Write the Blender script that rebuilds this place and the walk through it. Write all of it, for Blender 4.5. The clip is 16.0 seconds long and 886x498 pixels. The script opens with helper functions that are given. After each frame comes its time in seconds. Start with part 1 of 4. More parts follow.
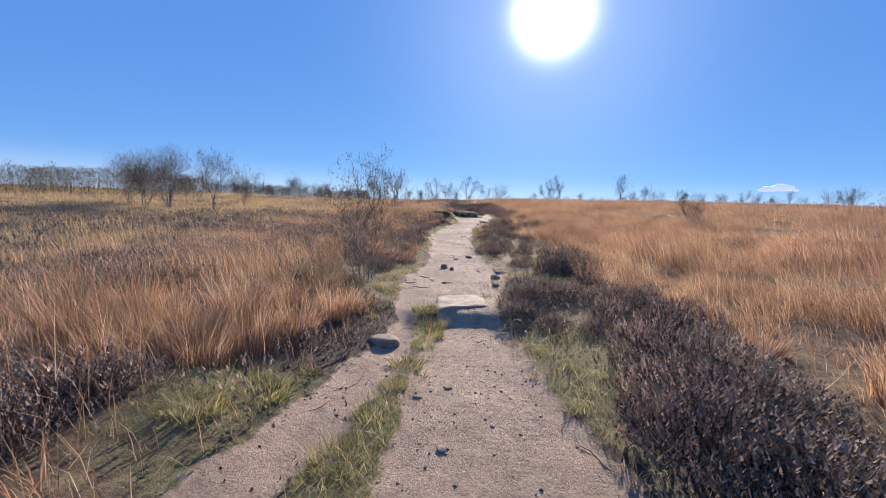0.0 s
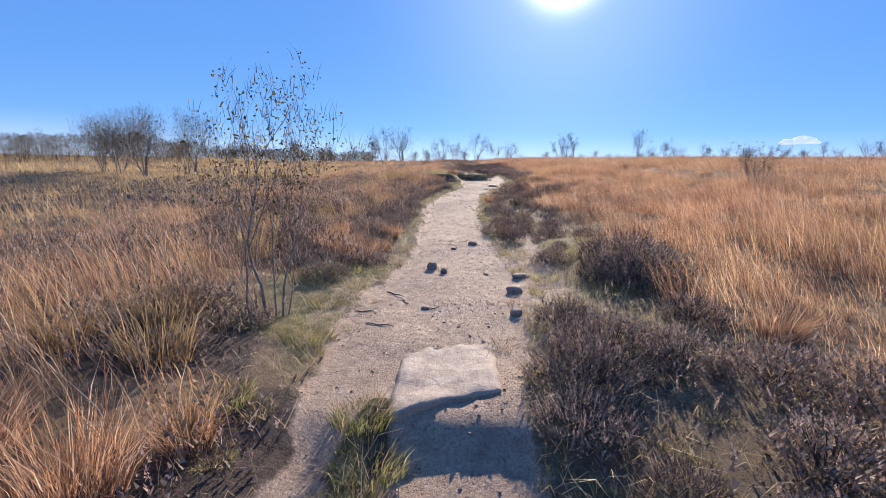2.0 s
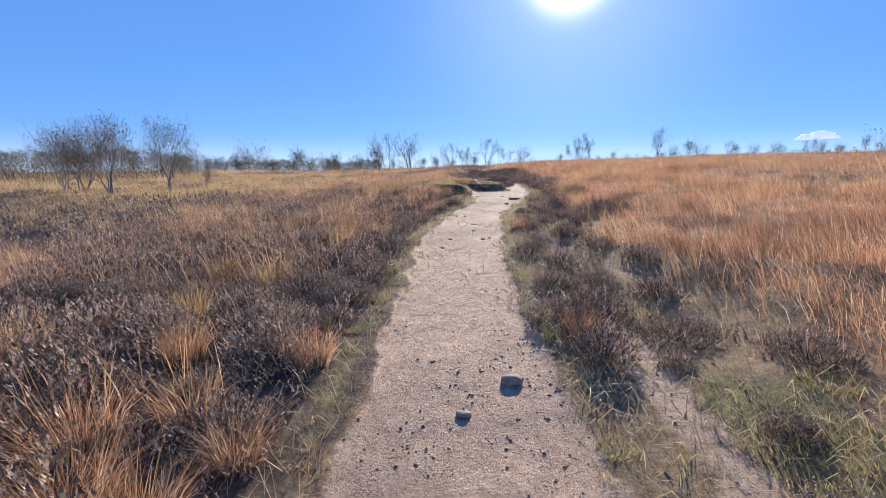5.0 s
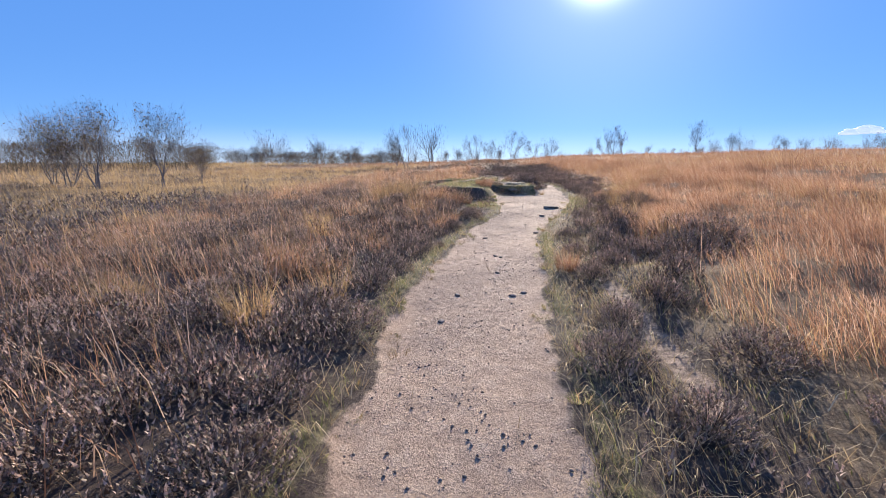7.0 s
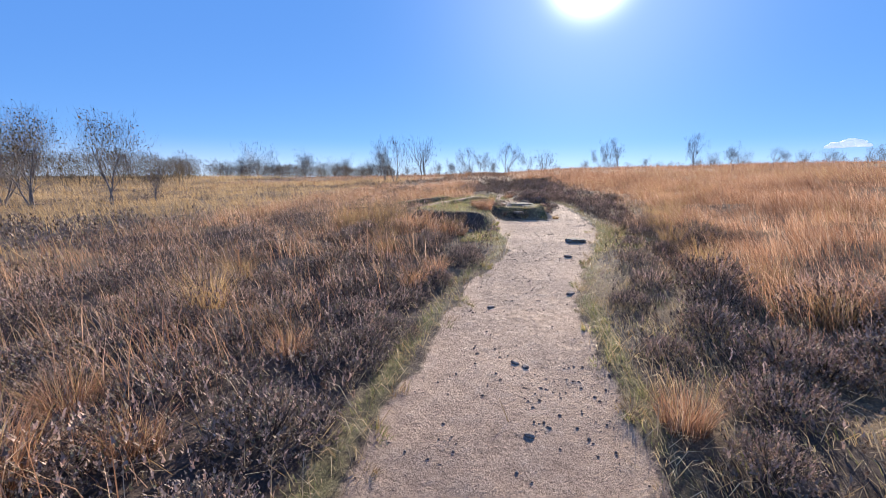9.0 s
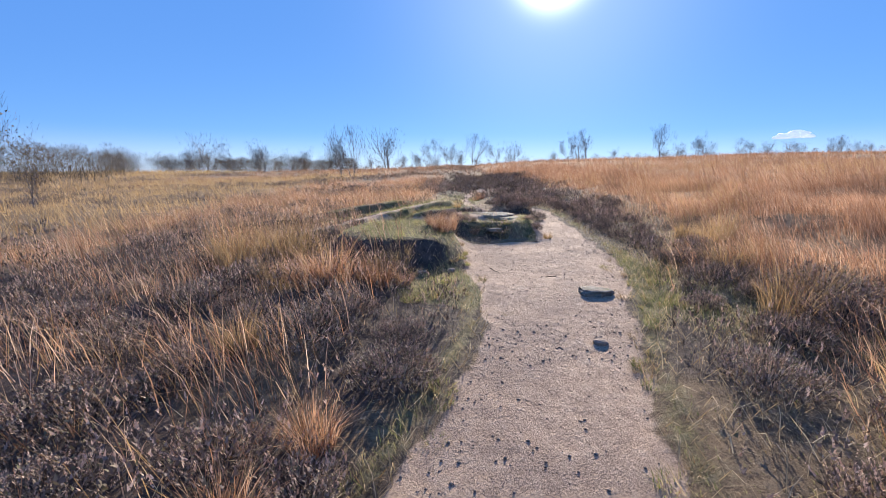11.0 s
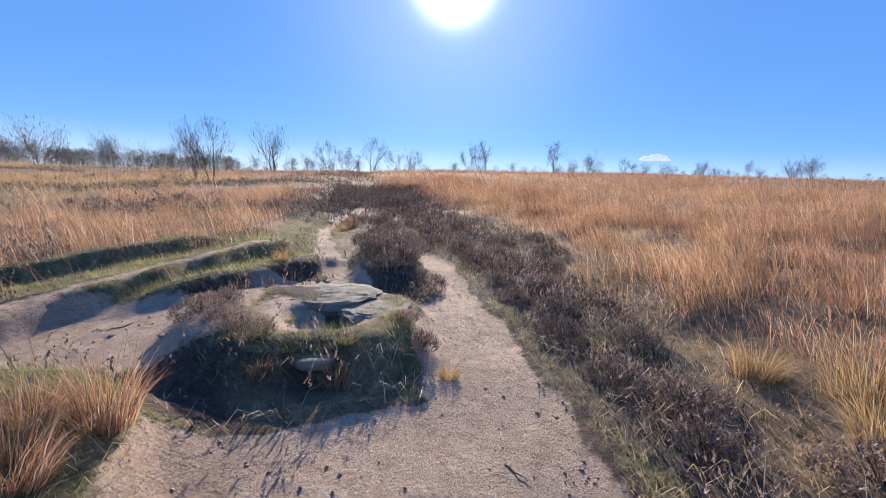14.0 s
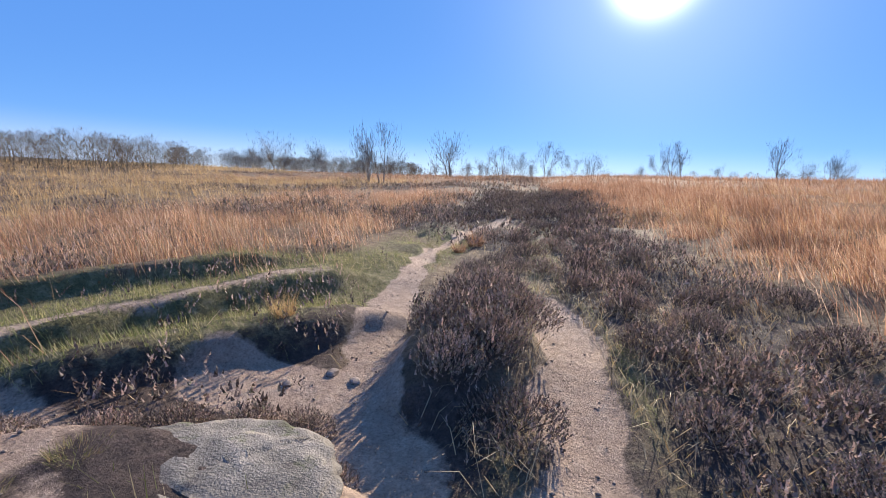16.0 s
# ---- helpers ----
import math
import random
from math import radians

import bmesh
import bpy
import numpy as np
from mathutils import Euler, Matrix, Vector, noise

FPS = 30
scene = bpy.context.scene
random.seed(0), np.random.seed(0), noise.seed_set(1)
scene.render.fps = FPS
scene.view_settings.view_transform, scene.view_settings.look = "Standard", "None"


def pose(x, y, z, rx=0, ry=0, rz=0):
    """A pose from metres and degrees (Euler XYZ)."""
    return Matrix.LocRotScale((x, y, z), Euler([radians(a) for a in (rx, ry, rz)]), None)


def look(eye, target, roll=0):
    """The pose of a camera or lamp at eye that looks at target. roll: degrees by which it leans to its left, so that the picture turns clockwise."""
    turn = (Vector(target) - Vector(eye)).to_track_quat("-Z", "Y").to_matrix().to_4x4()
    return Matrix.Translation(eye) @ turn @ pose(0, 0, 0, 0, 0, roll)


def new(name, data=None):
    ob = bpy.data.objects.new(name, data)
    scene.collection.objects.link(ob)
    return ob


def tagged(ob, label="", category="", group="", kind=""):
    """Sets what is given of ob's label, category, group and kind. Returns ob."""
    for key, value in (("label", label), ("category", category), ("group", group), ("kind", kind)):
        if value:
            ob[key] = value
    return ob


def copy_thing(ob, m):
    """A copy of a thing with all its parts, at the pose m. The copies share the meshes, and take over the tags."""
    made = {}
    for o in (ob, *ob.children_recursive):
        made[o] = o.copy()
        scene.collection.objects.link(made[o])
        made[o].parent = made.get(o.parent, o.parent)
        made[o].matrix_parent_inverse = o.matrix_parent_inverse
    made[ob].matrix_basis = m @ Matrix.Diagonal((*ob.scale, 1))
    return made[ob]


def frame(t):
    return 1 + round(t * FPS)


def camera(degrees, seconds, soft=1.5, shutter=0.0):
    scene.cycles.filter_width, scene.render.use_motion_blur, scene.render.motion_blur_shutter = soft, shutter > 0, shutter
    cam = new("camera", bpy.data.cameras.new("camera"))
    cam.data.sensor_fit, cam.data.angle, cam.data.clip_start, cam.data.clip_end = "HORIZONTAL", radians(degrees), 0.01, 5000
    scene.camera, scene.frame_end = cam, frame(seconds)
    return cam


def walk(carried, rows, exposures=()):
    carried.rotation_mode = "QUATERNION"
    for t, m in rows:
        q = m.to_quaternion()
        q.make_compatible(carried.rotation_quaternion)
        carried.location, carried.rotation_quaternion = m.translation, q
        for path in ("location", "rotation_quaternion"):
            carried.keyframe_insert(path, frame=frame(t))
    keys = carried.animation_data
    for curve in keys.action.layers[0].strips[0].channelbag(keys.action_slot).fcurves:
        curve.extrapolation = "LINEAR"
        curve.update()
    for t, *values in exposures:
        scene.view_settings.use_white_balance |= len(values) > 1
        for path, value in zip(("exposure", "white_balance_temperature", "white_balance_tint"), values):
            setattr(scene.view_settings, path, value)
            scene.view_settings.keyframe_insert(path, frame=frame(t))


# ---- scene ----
cam = camera(91.5, 16.0, 0.7)
PATH = [
    (0, (0.097, -0.148, 1.471), (0.059, 1.843, 1.282), 2.8),
    (0.5, (0.153, 0.691, 1.527), (0.093, 2.675, 1.281), 1.6),
    (1, (0.218, 1.503, 1.576), (0.139, 3.474, 1.248), -0.1),
    (1.5, (0.228, 2.336, 1.562), (0.145, 4.301, 1.196), 1.3),
    (2, (0.316, 3.083, 1.541), (0.239, 5.048, 1.175), 1.6),
    (2.5, (0.326, 3.891, 1.502), (0.235, 5.842, 1.075), 1.8),
    (3, (0.358, 4.647, 1.512), (0.256, 6.595, 1.072), 1.6),
    (3.5, (0.312, 5.397, 1.58), (0.195, 7.335, 1.101), 0.8),
    (4, (0.231, 6.051, 1.73), (0.118, 7.988, 1.244), 0.2),
    (4.4, (0.239, 6.66, 1.694), (0.144, 8.626, 1.335), -1.1),
    (4.5, (0.243, 6.798, 1.691), (0.124, 8.766, 1.357), -1.3),
    (5, (0.254, 7.562, 1.662), (0.121, 9.528, 1.321), 0.0),
    (5.2, (0.289, 7.87, 1.684), (0.154, 9.838, 1.351), -0.4),
    (7.3, (0.228, 11.428, 1.877), (-0.016, 13.376, 1.495), 0.5),
    (7.5, (0.22, 11.751, 1.892), (-0.028, 13.697, 1.506), 0.3),
    (8, (0.186, 12.558, 1.949), (-0.07, 14.504, 1.565), -0.7),
    (8.5, (0.049, 13.345, 1.97), (-0.179, 15.294, 1.584), 0.0),
    (9, (0.022, 14.127, 1.977), (-0.186, 16.091, 1.661), 0.5),
    (9.5, (-0.03, 14.913, 1.973), (-0.235, 16.875, 1.644), 1.9),
    (9.7, (-0.03, 15.266, 2.02), (-0.201, 17.232, 1.691), 1.9),
    (11.8, (0.233, 19.24, 2.361), (0.227, 21.206, 1.989), -0.4),
    (12, (0.271, 19.582, 2.418), (0.296, 21.547, 2.043), -0.3),
    (12.5, (0.421, 20.377, 2.412), (0.52, 22.35, 2.105), 0.6),
    (13, (0.572, 21.149, 2.408), (0.742, 23.112, 2.063), 1.2),
    (13.5, (0.823, 21.913, 2.42), (1.192, 23.85, 2.082), 2.6),
    (14, (1.075, 22.677, 2.441), (1.46, 24.615, 2.129), 2.6),
    (14.5, (1.379, 23.46, 2.436), (1.818, 25.381, 2.089), 2.7),
    (15, (1.677, 24.211, 2.438), (2.063, 26.143, 2.093), 4.4),
    (15.5, (1.818, 24.966, 2.425), (1.995, 26.926, 2.069), 4.3),
    (16, (1.891, 25.703, 2.411), (1.495, 27.636, 2.087), 3.1),
]
walk(cam, [(t, look(eye, target, roll)) for t, eye, target, roll in PATH], [(0, 0.82), (1.0, 0.88), (2.0, 1.0), (16.0, 1.0)])

# ---- light: low winter sun ahead, clear blue sky ----
SUN_AZ, SUN_EL = 11.2, 23.1
SUN_DIR = Vector((math.sin(radians(SUN_AZ)) * math.cos(radians(SUN_EL)), math.cos(radians(SUN_AZ)) * math.cos(radians(SUN_EL)), math.sin(radians(SUN_EL))))
sun_data = bpy.data.lights.new("sun", "SUN")
sun_data.energy, sun_data.angle, sun_data.color = 5.0, radians(0.53), (1.0, 0.885, 0.735)
new("sun", sun_data).matrix_world = look(SUN_DIR * 100, (0, 0, 0))
world = bpy.data.worlds.new("sky")
scene.world = world
world.use_nodes = True
wt = world.node_tree
wt.nodes.clear()
sky = wt.nodes.new("ShaderNodeTexSky")
sky.sky_type, sky.sun_disc = "NISHITA", False
sky.sun_elevation, sky.sun_rotation = radians(SUN_EL), radians(SUN_AZ)
sky.air_density, sky.dust_density, sky.ozone_density, sky.altitude = 0.8, 0.0, 5.0, 2500
tint = wt.nodes.new("ShaderNodeMixRGB")
tint.blend_type = "MULTIPLY"
tint.inputs[0].default_value = 1.0
tint.inputs[2].default_value = (0.42, 0.385, 0.26, 1)
wt.links.new(sky.outputs[0], tint.inputs[1])
bg = wt.nodes.new("ShaderNodeBackground")
bg.inputs[1].default_value = 0.076
sky_lift = wt.nodes.new("ShaderNodeMixRGB")  # even blue added to the sky: pales the zenith, lifts the shadows
sky_lift.blend_type = "ADD"
sky_lift.inputs[0].default_value = 1.0
sky_lift.inputs[2].default_value = (0.5, 1.62, 4.9, 1)
wt.links.new(tint.outputs[0], sky_lift.inputs[1])
wt.links.new(sky_lift.outputs[0], bg.inputs[0])
# the sun's blown-out glare, painted into the sky as tight core and soft halo
co = wt.nodes.new("ShaderNodeTexCoord")
dot = wt.nodes.new("ShaderNodeVectorMath")
dot.operation = "DOT_PRODUCT"
dot.inputs[1].default_value = SUN_DIR
wt.links.new(co.outputs["Generated"], dot.inputs[0])
core = wt.nodes.new("ShaderNodeMath")
core.operation = "POWER"
core.inputs[1].default_value = 720.0
wt.links.new(dot.outputs["Value"], core.inputs[0])
halo = wt.nodes.new("ShaderNodeMath")
halo.operation = "POWER"
halo.inputs[1].default_value = 30.0
wt.links.new(dot.outputs["Value"], halo.inputs[0])
scale_halo = wt.nodes.new("ShaderNodeMath")
scale_halo.operation = "MULTIPLY"
scale_halo.inputs[1].default_value = 0.15
wt.links.new(halo.outputs[0], scale_halo.inputs[0])
glow = wt.nodes.new("ShaderNodeMath")
glow.operation = "MULTIPLY_ADD"
glow.inputs[1].default_value = 3.0
wt.links.new(core.outputs[0], glow.inputs[0])
wt.links.new(scale_halo.outputs[0], glow.inputs[2])
sun_glare = wt.nodes.new("ShaderNodeBackground")
sun_glare.inputs[0].default_value = (1.0, 0.97, 0.95, 1)
wt.links.new(glow.outputs[0], sun_glare.inputs[1])
both = wt.nodes.new("ShaderNodeAddShader")
wt.links.new(bg.outputs[0], both.inputs[0])
wt.links.new(sun_glare.outputs[0], both.inputs[1])
# pale haze low over the horizon
split = wt.nodes.new("ShaderNodeSeparateXYZ")
wt.links.new(co.outputs["Generated"], split.inputs[0])
low = wt.nodes.new("ShaderNodeMapRange")
low.interpolation_type = "SMOOTHSTEP"
low.inputs["From Min"].default_value, low.inputs["From Max"].default_value = 0.09, 0.0
low.inputs["To Min"].default_value, low.inputs["To Max"].default_value = 0.0, 0.13
wt.links.new(split.outputs["Z"], low.inputs["Value"])
haze = wt.nodes.new("ShaderNodeBackground")
haze.inputs[0].default_value = (1.0, 0.72, 0.25, 1)
wt.links.new(low.outputs["Result"], haze.inputs[1])
all_sky = wt.nodes.new("ShaderNodeAddShader")
wt.links.new(both.outputs[0], all_sky.inputs[0])
wt.links.new(haze.outputs[0], all_sky.inputs[1])
wout = wt.nodes.new("ShaderNodeOutputWorld")
wt.links.new(all_sky.outputs[0], wout.inputs[0])


# ---- materials ----
def ramp_node(nt, colours, source, spread=(0.0, 1.0)):
    r = nt.nodes.new("ShaderNodeValToRGB")
    n = len(colours)
    while len(r.color_ramp.elements) < n:
        r.color_ramp.elements.new(0.5)
    for i, c in enumerate(colours):
        r.color_ramp.elements[i].position = spread[0] + (spread[1] - spread[0]) * i / max(1, n - 1)
        r.color_ramp.elements[i].color = (*c, 1)
    nt.links.new(source, r.inputs[0])
    return r


def noise_node(nt, scale, detail=4, vector=None, rough=0.6):
    n = nt.nodes.new("ShaderNodeTexNoise")
    n.inputs["Scale"].default_value, n.inputs["Detail"].default_value, n.inputs["Roughness"].default_value = scale, detail, rough
    if vector is not None:
        nt.links.new(vector, n.inputs["Vector"])
    return n


def mix_col(nt, fac, a, b, blend="MIX"):
    m = nt.nodes.new("ShaderNodeMixRGB")
    m.blend_type = blend
    for i, v in enumerate((fac, a, b)):
        if isinstance(v, (int, float)):
            m.inputs[i].default_value = v
        elif isinstance(v, tuple):
            m.inputs[i].default_value = (*v, 1)
        else:
            nt.links.new(v, m.inputs[i])
    return m.outputs[0]


def solid(name, colours, scale=6.0, fine=60.0, bump=0.02, rough=0.85, moss=False):
    """An opaque surface with stains, grain and relief; colours run over a coarse noise."""
    m = bpy.data.materials.new(name)
    m.use_nodes = True
    nt = m.node_tree
    b = nt.nodes["Principled BSDF"]
    pos = nt.nodes.new("ShaderNodeNewGeometry").outputs["Position"]
    coarse, grain = noise_node(nt, scale, 6, pos), noise_node(nt, fine, 4, pos)
    c = ramp_node(nt, colours, coarse.outputs[0], (0.3, 0.72)).outputs[0]
    if moss:
        spots = noise_node(nt, 4.5, 8, pos, 0.75)
        c = mix_col(nt, ramp_node(nt, [(0, 0, 0), (1, 1, 1)], spots.outputs[0], (0.55, 0.66)).outputs[0], c, (0.115, 0.115, 0.05))
    g = ramp_node(nt, [(0.62, 0.62, 0.62), (1.2, 1.2, 1.2)], grain.outputs[0], (0.25, 0.75)).outputs[0]
    nt.links.new(mix_col(nt, 1.0, c, g, "MULTIPLY"), b.inputs["Base Color"])
    b.inputs["Roughness"].default_value = rough
    b.inputs["Specular IOR Level"].default_value = 0.25
    bp = nt.nodes.new("ShaderNodeBump")
    bp.inputs["Distance"].default_value = bump
    bp.inputs["Strength"].default_value = 0.8
    add = nt.nodes.new("ShaderNodeMath")
    add.operation = "MULTIPLY_ADD"
    add.inputs[1].default_value = 0.35
    nt.links.new(grain.outputs[0], add.inputs[0])
    nt.links.new(coarse.outputs[0], add.inputs[2])
    nt.links.new(add.outputs[0], bp.inputs["Height"])
    nt.links.new(bp.outputs[0], b.inputs["Normal"])
    return m


def foliage(name, colours, through_light=0.45, rough=0.6, patch=0.35, patch_colours=((0.75, 0.75, 0.75), (1.25, 1.2, 1.1))):
    """Thin leaves and blades that let light through; each blade has its own tone, patches drift over the ground."""
    m = bpy.data.materials.new(name)
    m.use_nodes = True
    nt = m.node_tree
    b = nt.nodes["Principled BSDF"]
    geo = nt.nodes.new("ShaderNodeNewGeometry")
    c = ramp_node(nt, colours, geo.outputs["Random Per Island"]).outputs[0]
    drift = noise_node(nt, patch, 3, geo.outputs["Position"])
    p = ramp_node(nt, list(patch_colours), drift.outputs[0], (0.35, 0.65)).outputs[0]
    c = mix_col(nt, 1.0, c, p, "MULTIPLY")
    tangle = noise_node(nt, 7.0, 4, geo.outputs["Position"], 0.7)
    c = mix_col(nt, 1.0, c, ramp_node(nt, [(0.62, 0.58, 0.58), (1.22, 1.2, 1.16)], tangle.outputs[0], (0.32, 0.66)).outputs[0], "MULTIPLY")
    own = nt.nodes.new("ShaderNodeObjectInfo").outputs["Random"]
    c = mix_col(nt, 1.0, c, ramp_node(nt, [(0.75, 0.72, 0.7), (1.2, 1.2, 1.15)], own).outputs[0], "MULTIPLY")
    nt.links.new(c, b.inputs["Base Color"])
    b.inputs["Roughness"].default_value = rough
    b.inputs["Specular IOR Level"].default_value = 0.3
    t = nt.nodes.new("ShaderNodeBsdfTranslucent")
    nt.links.new(c, t.inputs[0])
    mx = nt.nodes.new("ShaderNodeMixShader")
    mx.inputs[0].default_value = through_light
    nt.links.new(b.outputs[0], mx.inputs[1])
    nt.links.new(t.outputs[0], mx.inputs[2])
    nt.links.new(mx.outputs[0], nt.nodes["Material Output"].inputs["Surface"])
    return m


def ground_material():
    """Sandy track, mossy turf, straw litter and dark peat, laid out by the plan's own layers."""
    m = bpy.data.materials.new("moor_ground")
    m.use_nodes = True
    nt = m.node_tree
    b = nt.nodes["Principled BSDF"]
    geo = nt.nodes.new("ShaderNodeNewGeometry")
    pos = geo.outputs["Position"]

    def layer(name):
        a = nt.nodes.new("ShaderNodeAttribute")
        a.attribute_name = name
        return a.outputs["Fac"]

    big, mid, grain = noise_node(nt, 0.9, 5, pos), noise_node(nt, 9, 8, pos, 0.7), noise_node(nt, 60, 6, pos, 0.8)
    sand = ramp_node(nt, [(0.30, 0.215, 0.165), (0.415, 0.305, 0.232), (0.48, 0.37, 0.29)], mid.outputs[0], (0.3, 0.7)).outputs[0]
    damp = ramp_node(nt, [(0.78, 0.76, 0.76), (1.08, 1.05, 1.0)], big.outputs[0], (0.35, 0.62)).outputs[0]
    sand = mix_col(nt, 1.0, sand, damp, "MULTIPLY")
    turf = ramp_node(nt, [(0.07, 0.065, 0.03), (0.15, 0.13, 0.06), (0.28, 0.23, 0.13)], mid.outputs[0], (0.3, 0.7)).outputs[0]
    litter = ramp_node(nt, [(0.09, 0.062, 0.042), (0.19, 0.13, 0.08), (0.33, 0.24, 0.15)], mid.outputs[0], (0.3, 0.7)).outputs[0]
    peat = ramp_node(nt, [(0.035, 0.026, 0.022), (0.085, 0.06, 0.05), (0.15, 0.11, 0.09)], mid.outputs[0], (0.3, 0.75)).outputs[0]

    def edge(fac):
        """Frays a layer's edge."""
        a = nt.nodes.new("ShaderNodeMath")
        a.operation = "ADD"
        nt.links.new(fac, a.inputs[0])
        s = nt.nodes.new("ShaderNodeMath")
        s.operation = "MULTIPLY_ADD"
        s.inputs[1].default_value, s.inputs[2].default_value = 0.9, -0.45
        nt.links.new(mid.outputs[0], s.inputs[0])
        nt.links.new(s.outputs[0], a.inputs[1])
        return ramp_node(nt, [(0, 0, 0), (1, 1, 1)], a.outputs[0], (0.35, 0.65)).outputs[0]

    c = mix_col(nt, edge(layer("heath")), litter, peat)
    c = mix_col(nt, edge(layer("green")), c, turf)
    c = mix_col(nt, edge(layer("bare")), c, sand)
    g = ramp_node(nt, [(0.4, 0.38, 0.37), (1.0, 1.0, 1.0), (1.35, 1.33, 1.3)], grain.outputs[0], (0.3, 0.68)).outputs[0]
    nt.links.new(mix_col(nt, 1.0, c, g, "MULTIPLY"), b.inputs["Base Color"])
    b.inputs["Roughness"].default_value = 0.9
    b.inputs["Specular IOR Level"].default_value = 0.2
    bp = nt.nodes.new("ShaderNodeBump")
    bp.inputs["Distance"].default_value, bp.inputs["Strength"].default_value = 0.04, 1.0
    add = nt.nodes.new("ShaderNodeMath")
    add.operation = "MULTIPLY_ADD"
    add.inputs[1].default_value = 0.4
    nt.links.new(grain.outputs[0], add.inputs[0])
    nt.links.new(mid.outputs[0], add.inputs[2])
    nt.links.new(add.outputs[0], bp.inputs["Height"])
    nt.links.new(bp.outputs[0], b.inputs["Normal"])
    return m


GROUND = ground_material()
MOOR_GRASS = foliage("orange_moor_grass", [(0.16, 0.09, 0.065), (0.36, 0.20, 0.125), (0.49, 0.295, 0.19), (0.60, 0.40, 0.28), (0.78, 0.63, 0.50)], 0.5, patch=0.6, patch_colours=((0.62, 0.56, 0.56), (1.22, 1.16, 1.1)))
PALE_GRASS = foliage("pale_straw_grass", [(0.30, 0.20, 0.10), (0.44, 0.31, 0.17), (0.56, 0.43, 0.27)], 0.5)
GREEN_GRASS = foliage("short_green_grass", [(0.14, 0.175, 0.055), (0.24, 0.26, 0.10), (0.36, 0.34, 0.18), (0.50, 0.43, 0.28)], 0.55, patch=1.5)
HEATHER = foliage("heather_sprigs", [(0.08, 0.062, 0.052), (0.155, 0.115, 0.10), (0.25, 0.187, 0.163), (0.37, 0.29, 0.258), (0.16, 0.16, 0.09)], 0.17, 0.7, 1.2)
HEATHER_FLOWER = foliage("faded_heather_flowers", [(0.32, 0.21, 0.19), (0.45, 0.32, 0.28), (0.56, 0.44, 0.38)], 0.28, 0.7, 1.2)
STEM = solid("heather_wood", [(0.05, 0.038, 0.03), (0.12, 0.09, 0.075)], 30, 200, 0.002)
BARK = solid("grey_birch_bark", [(0.12, 0.10, 0.088), (0.24, 0.205, 0.18), (0.42, 0.385, 0.35)], 12, 90, 0.004)
TWIG = solid("dark_birch_twigs", [(0.10, 0.075, 0.065), (0.19, 0.145, 0.13)], 5, 60, 0.002)
LEAF = foliage("dry_birch_leaves", [(0.045, 0.05, 0.025), (0.07, 0.07, 0.03), (0.11, 0.085, 0.035), (0.40, 0.26, 0.05)], 0.25, 0.5, 3.0)
WOOD_FAR = foliage("far_wood_brush", [(0.075, 0.06, 0.05), (0.12, 0.095, 0.078), (0.17, 0.135, 0.115), (0.14, 0.13, 0.08)], 0.25, 0.8, 0.12)
ROCK = solid("weathered_sandstone", [(0.11, 0.092, 0.078), (0.22, 0.19, 0.155), (0.33, 0.285, 0.235)], 7, 110, 0.035, moss=True)
SAND_ROCK = solid("sandy_worn_stone", [(0.30, 0.22, 0.17), (0.42, 0.32, 0.25), (0.48, 0.385, 0.31)], 8, 80, 0.015)
PEBBLE = solid("dark_brown_stone", [(0.17, 0.125, 0.10), (0.29, 0.22, 0.175), (0.40, 0.31, 0.25)], 20, 150, 0.006)
DEAD_STICK = solid("dead_grey_stick", [(0.10, 0.075, 0.055), (0.22, 0.17, 0.13)], 40, 160, 0.003)
STRAW = foliage("dry_straw_litter", [(0.35, 0.25, 0.14), (0.50, 0.39, 0.25), (0.60, 0.50, 0.36)], 0.3)


# ---- helpers of shape ----
rng = np.random.default_rng(7)


def smooth(a, b, v):
    s = np.clip((v - a) / (b - a), 0, 1)
    return s * s * (3 - 2 * s)


def lattice(ix, iy, seed):
    n = (ix * 374761393 + iy * 668265263 + seed * 974711) & 0x7FFFFFFF
    n = ((n ^ (n >> 13)) * 1274126177) & 0x7FFFFFFF
    return ((n ^ (n >> 16)) & 0xFFFF) / 65535.0


def value_noise(x, y, scale, seed=1, octaves=3):
    """Smooth noise 0 to 1 over the plan; scale is the size of its patches in metres."""
    total, amp, norm = 0.0, 1.0, 0.0
    for o in range(octaves):
        turn = 0.6 + 0.9 * o
        u = (np.asarray(x, float) * math.cos(turn) - np.asarray(y, float) * math.sin(turn)) / scale
        v = (np.asarray(x, float) * math.sin(turn) + np.asarray(y, float) * math.cos(turn)) / scale
        iu, iv = np.floor(u).astype(np.int64), np.floor(v).astype(np.int64)
        fu, fv = u - iu, v - iv
        fu, fv = fu * fu * (3 - 2 * fu), fv * fv * (3 - 2 * fv)
        a = lattice(iu, iv, seed + o) * (1 - fu) + lattice(iu + 1, iv, seed + o) * fu
        b = lattice(iu, iv + 1, seed + o) * (1 - fu) + lattice(iu + 1, iv + 1, seed + o) * fu
        total, norm = total + amp * (a * (1 - fv) + b * fv), norm + amp
        amp, scale = amp * 0.5, scale * 0.5
    return total / norm


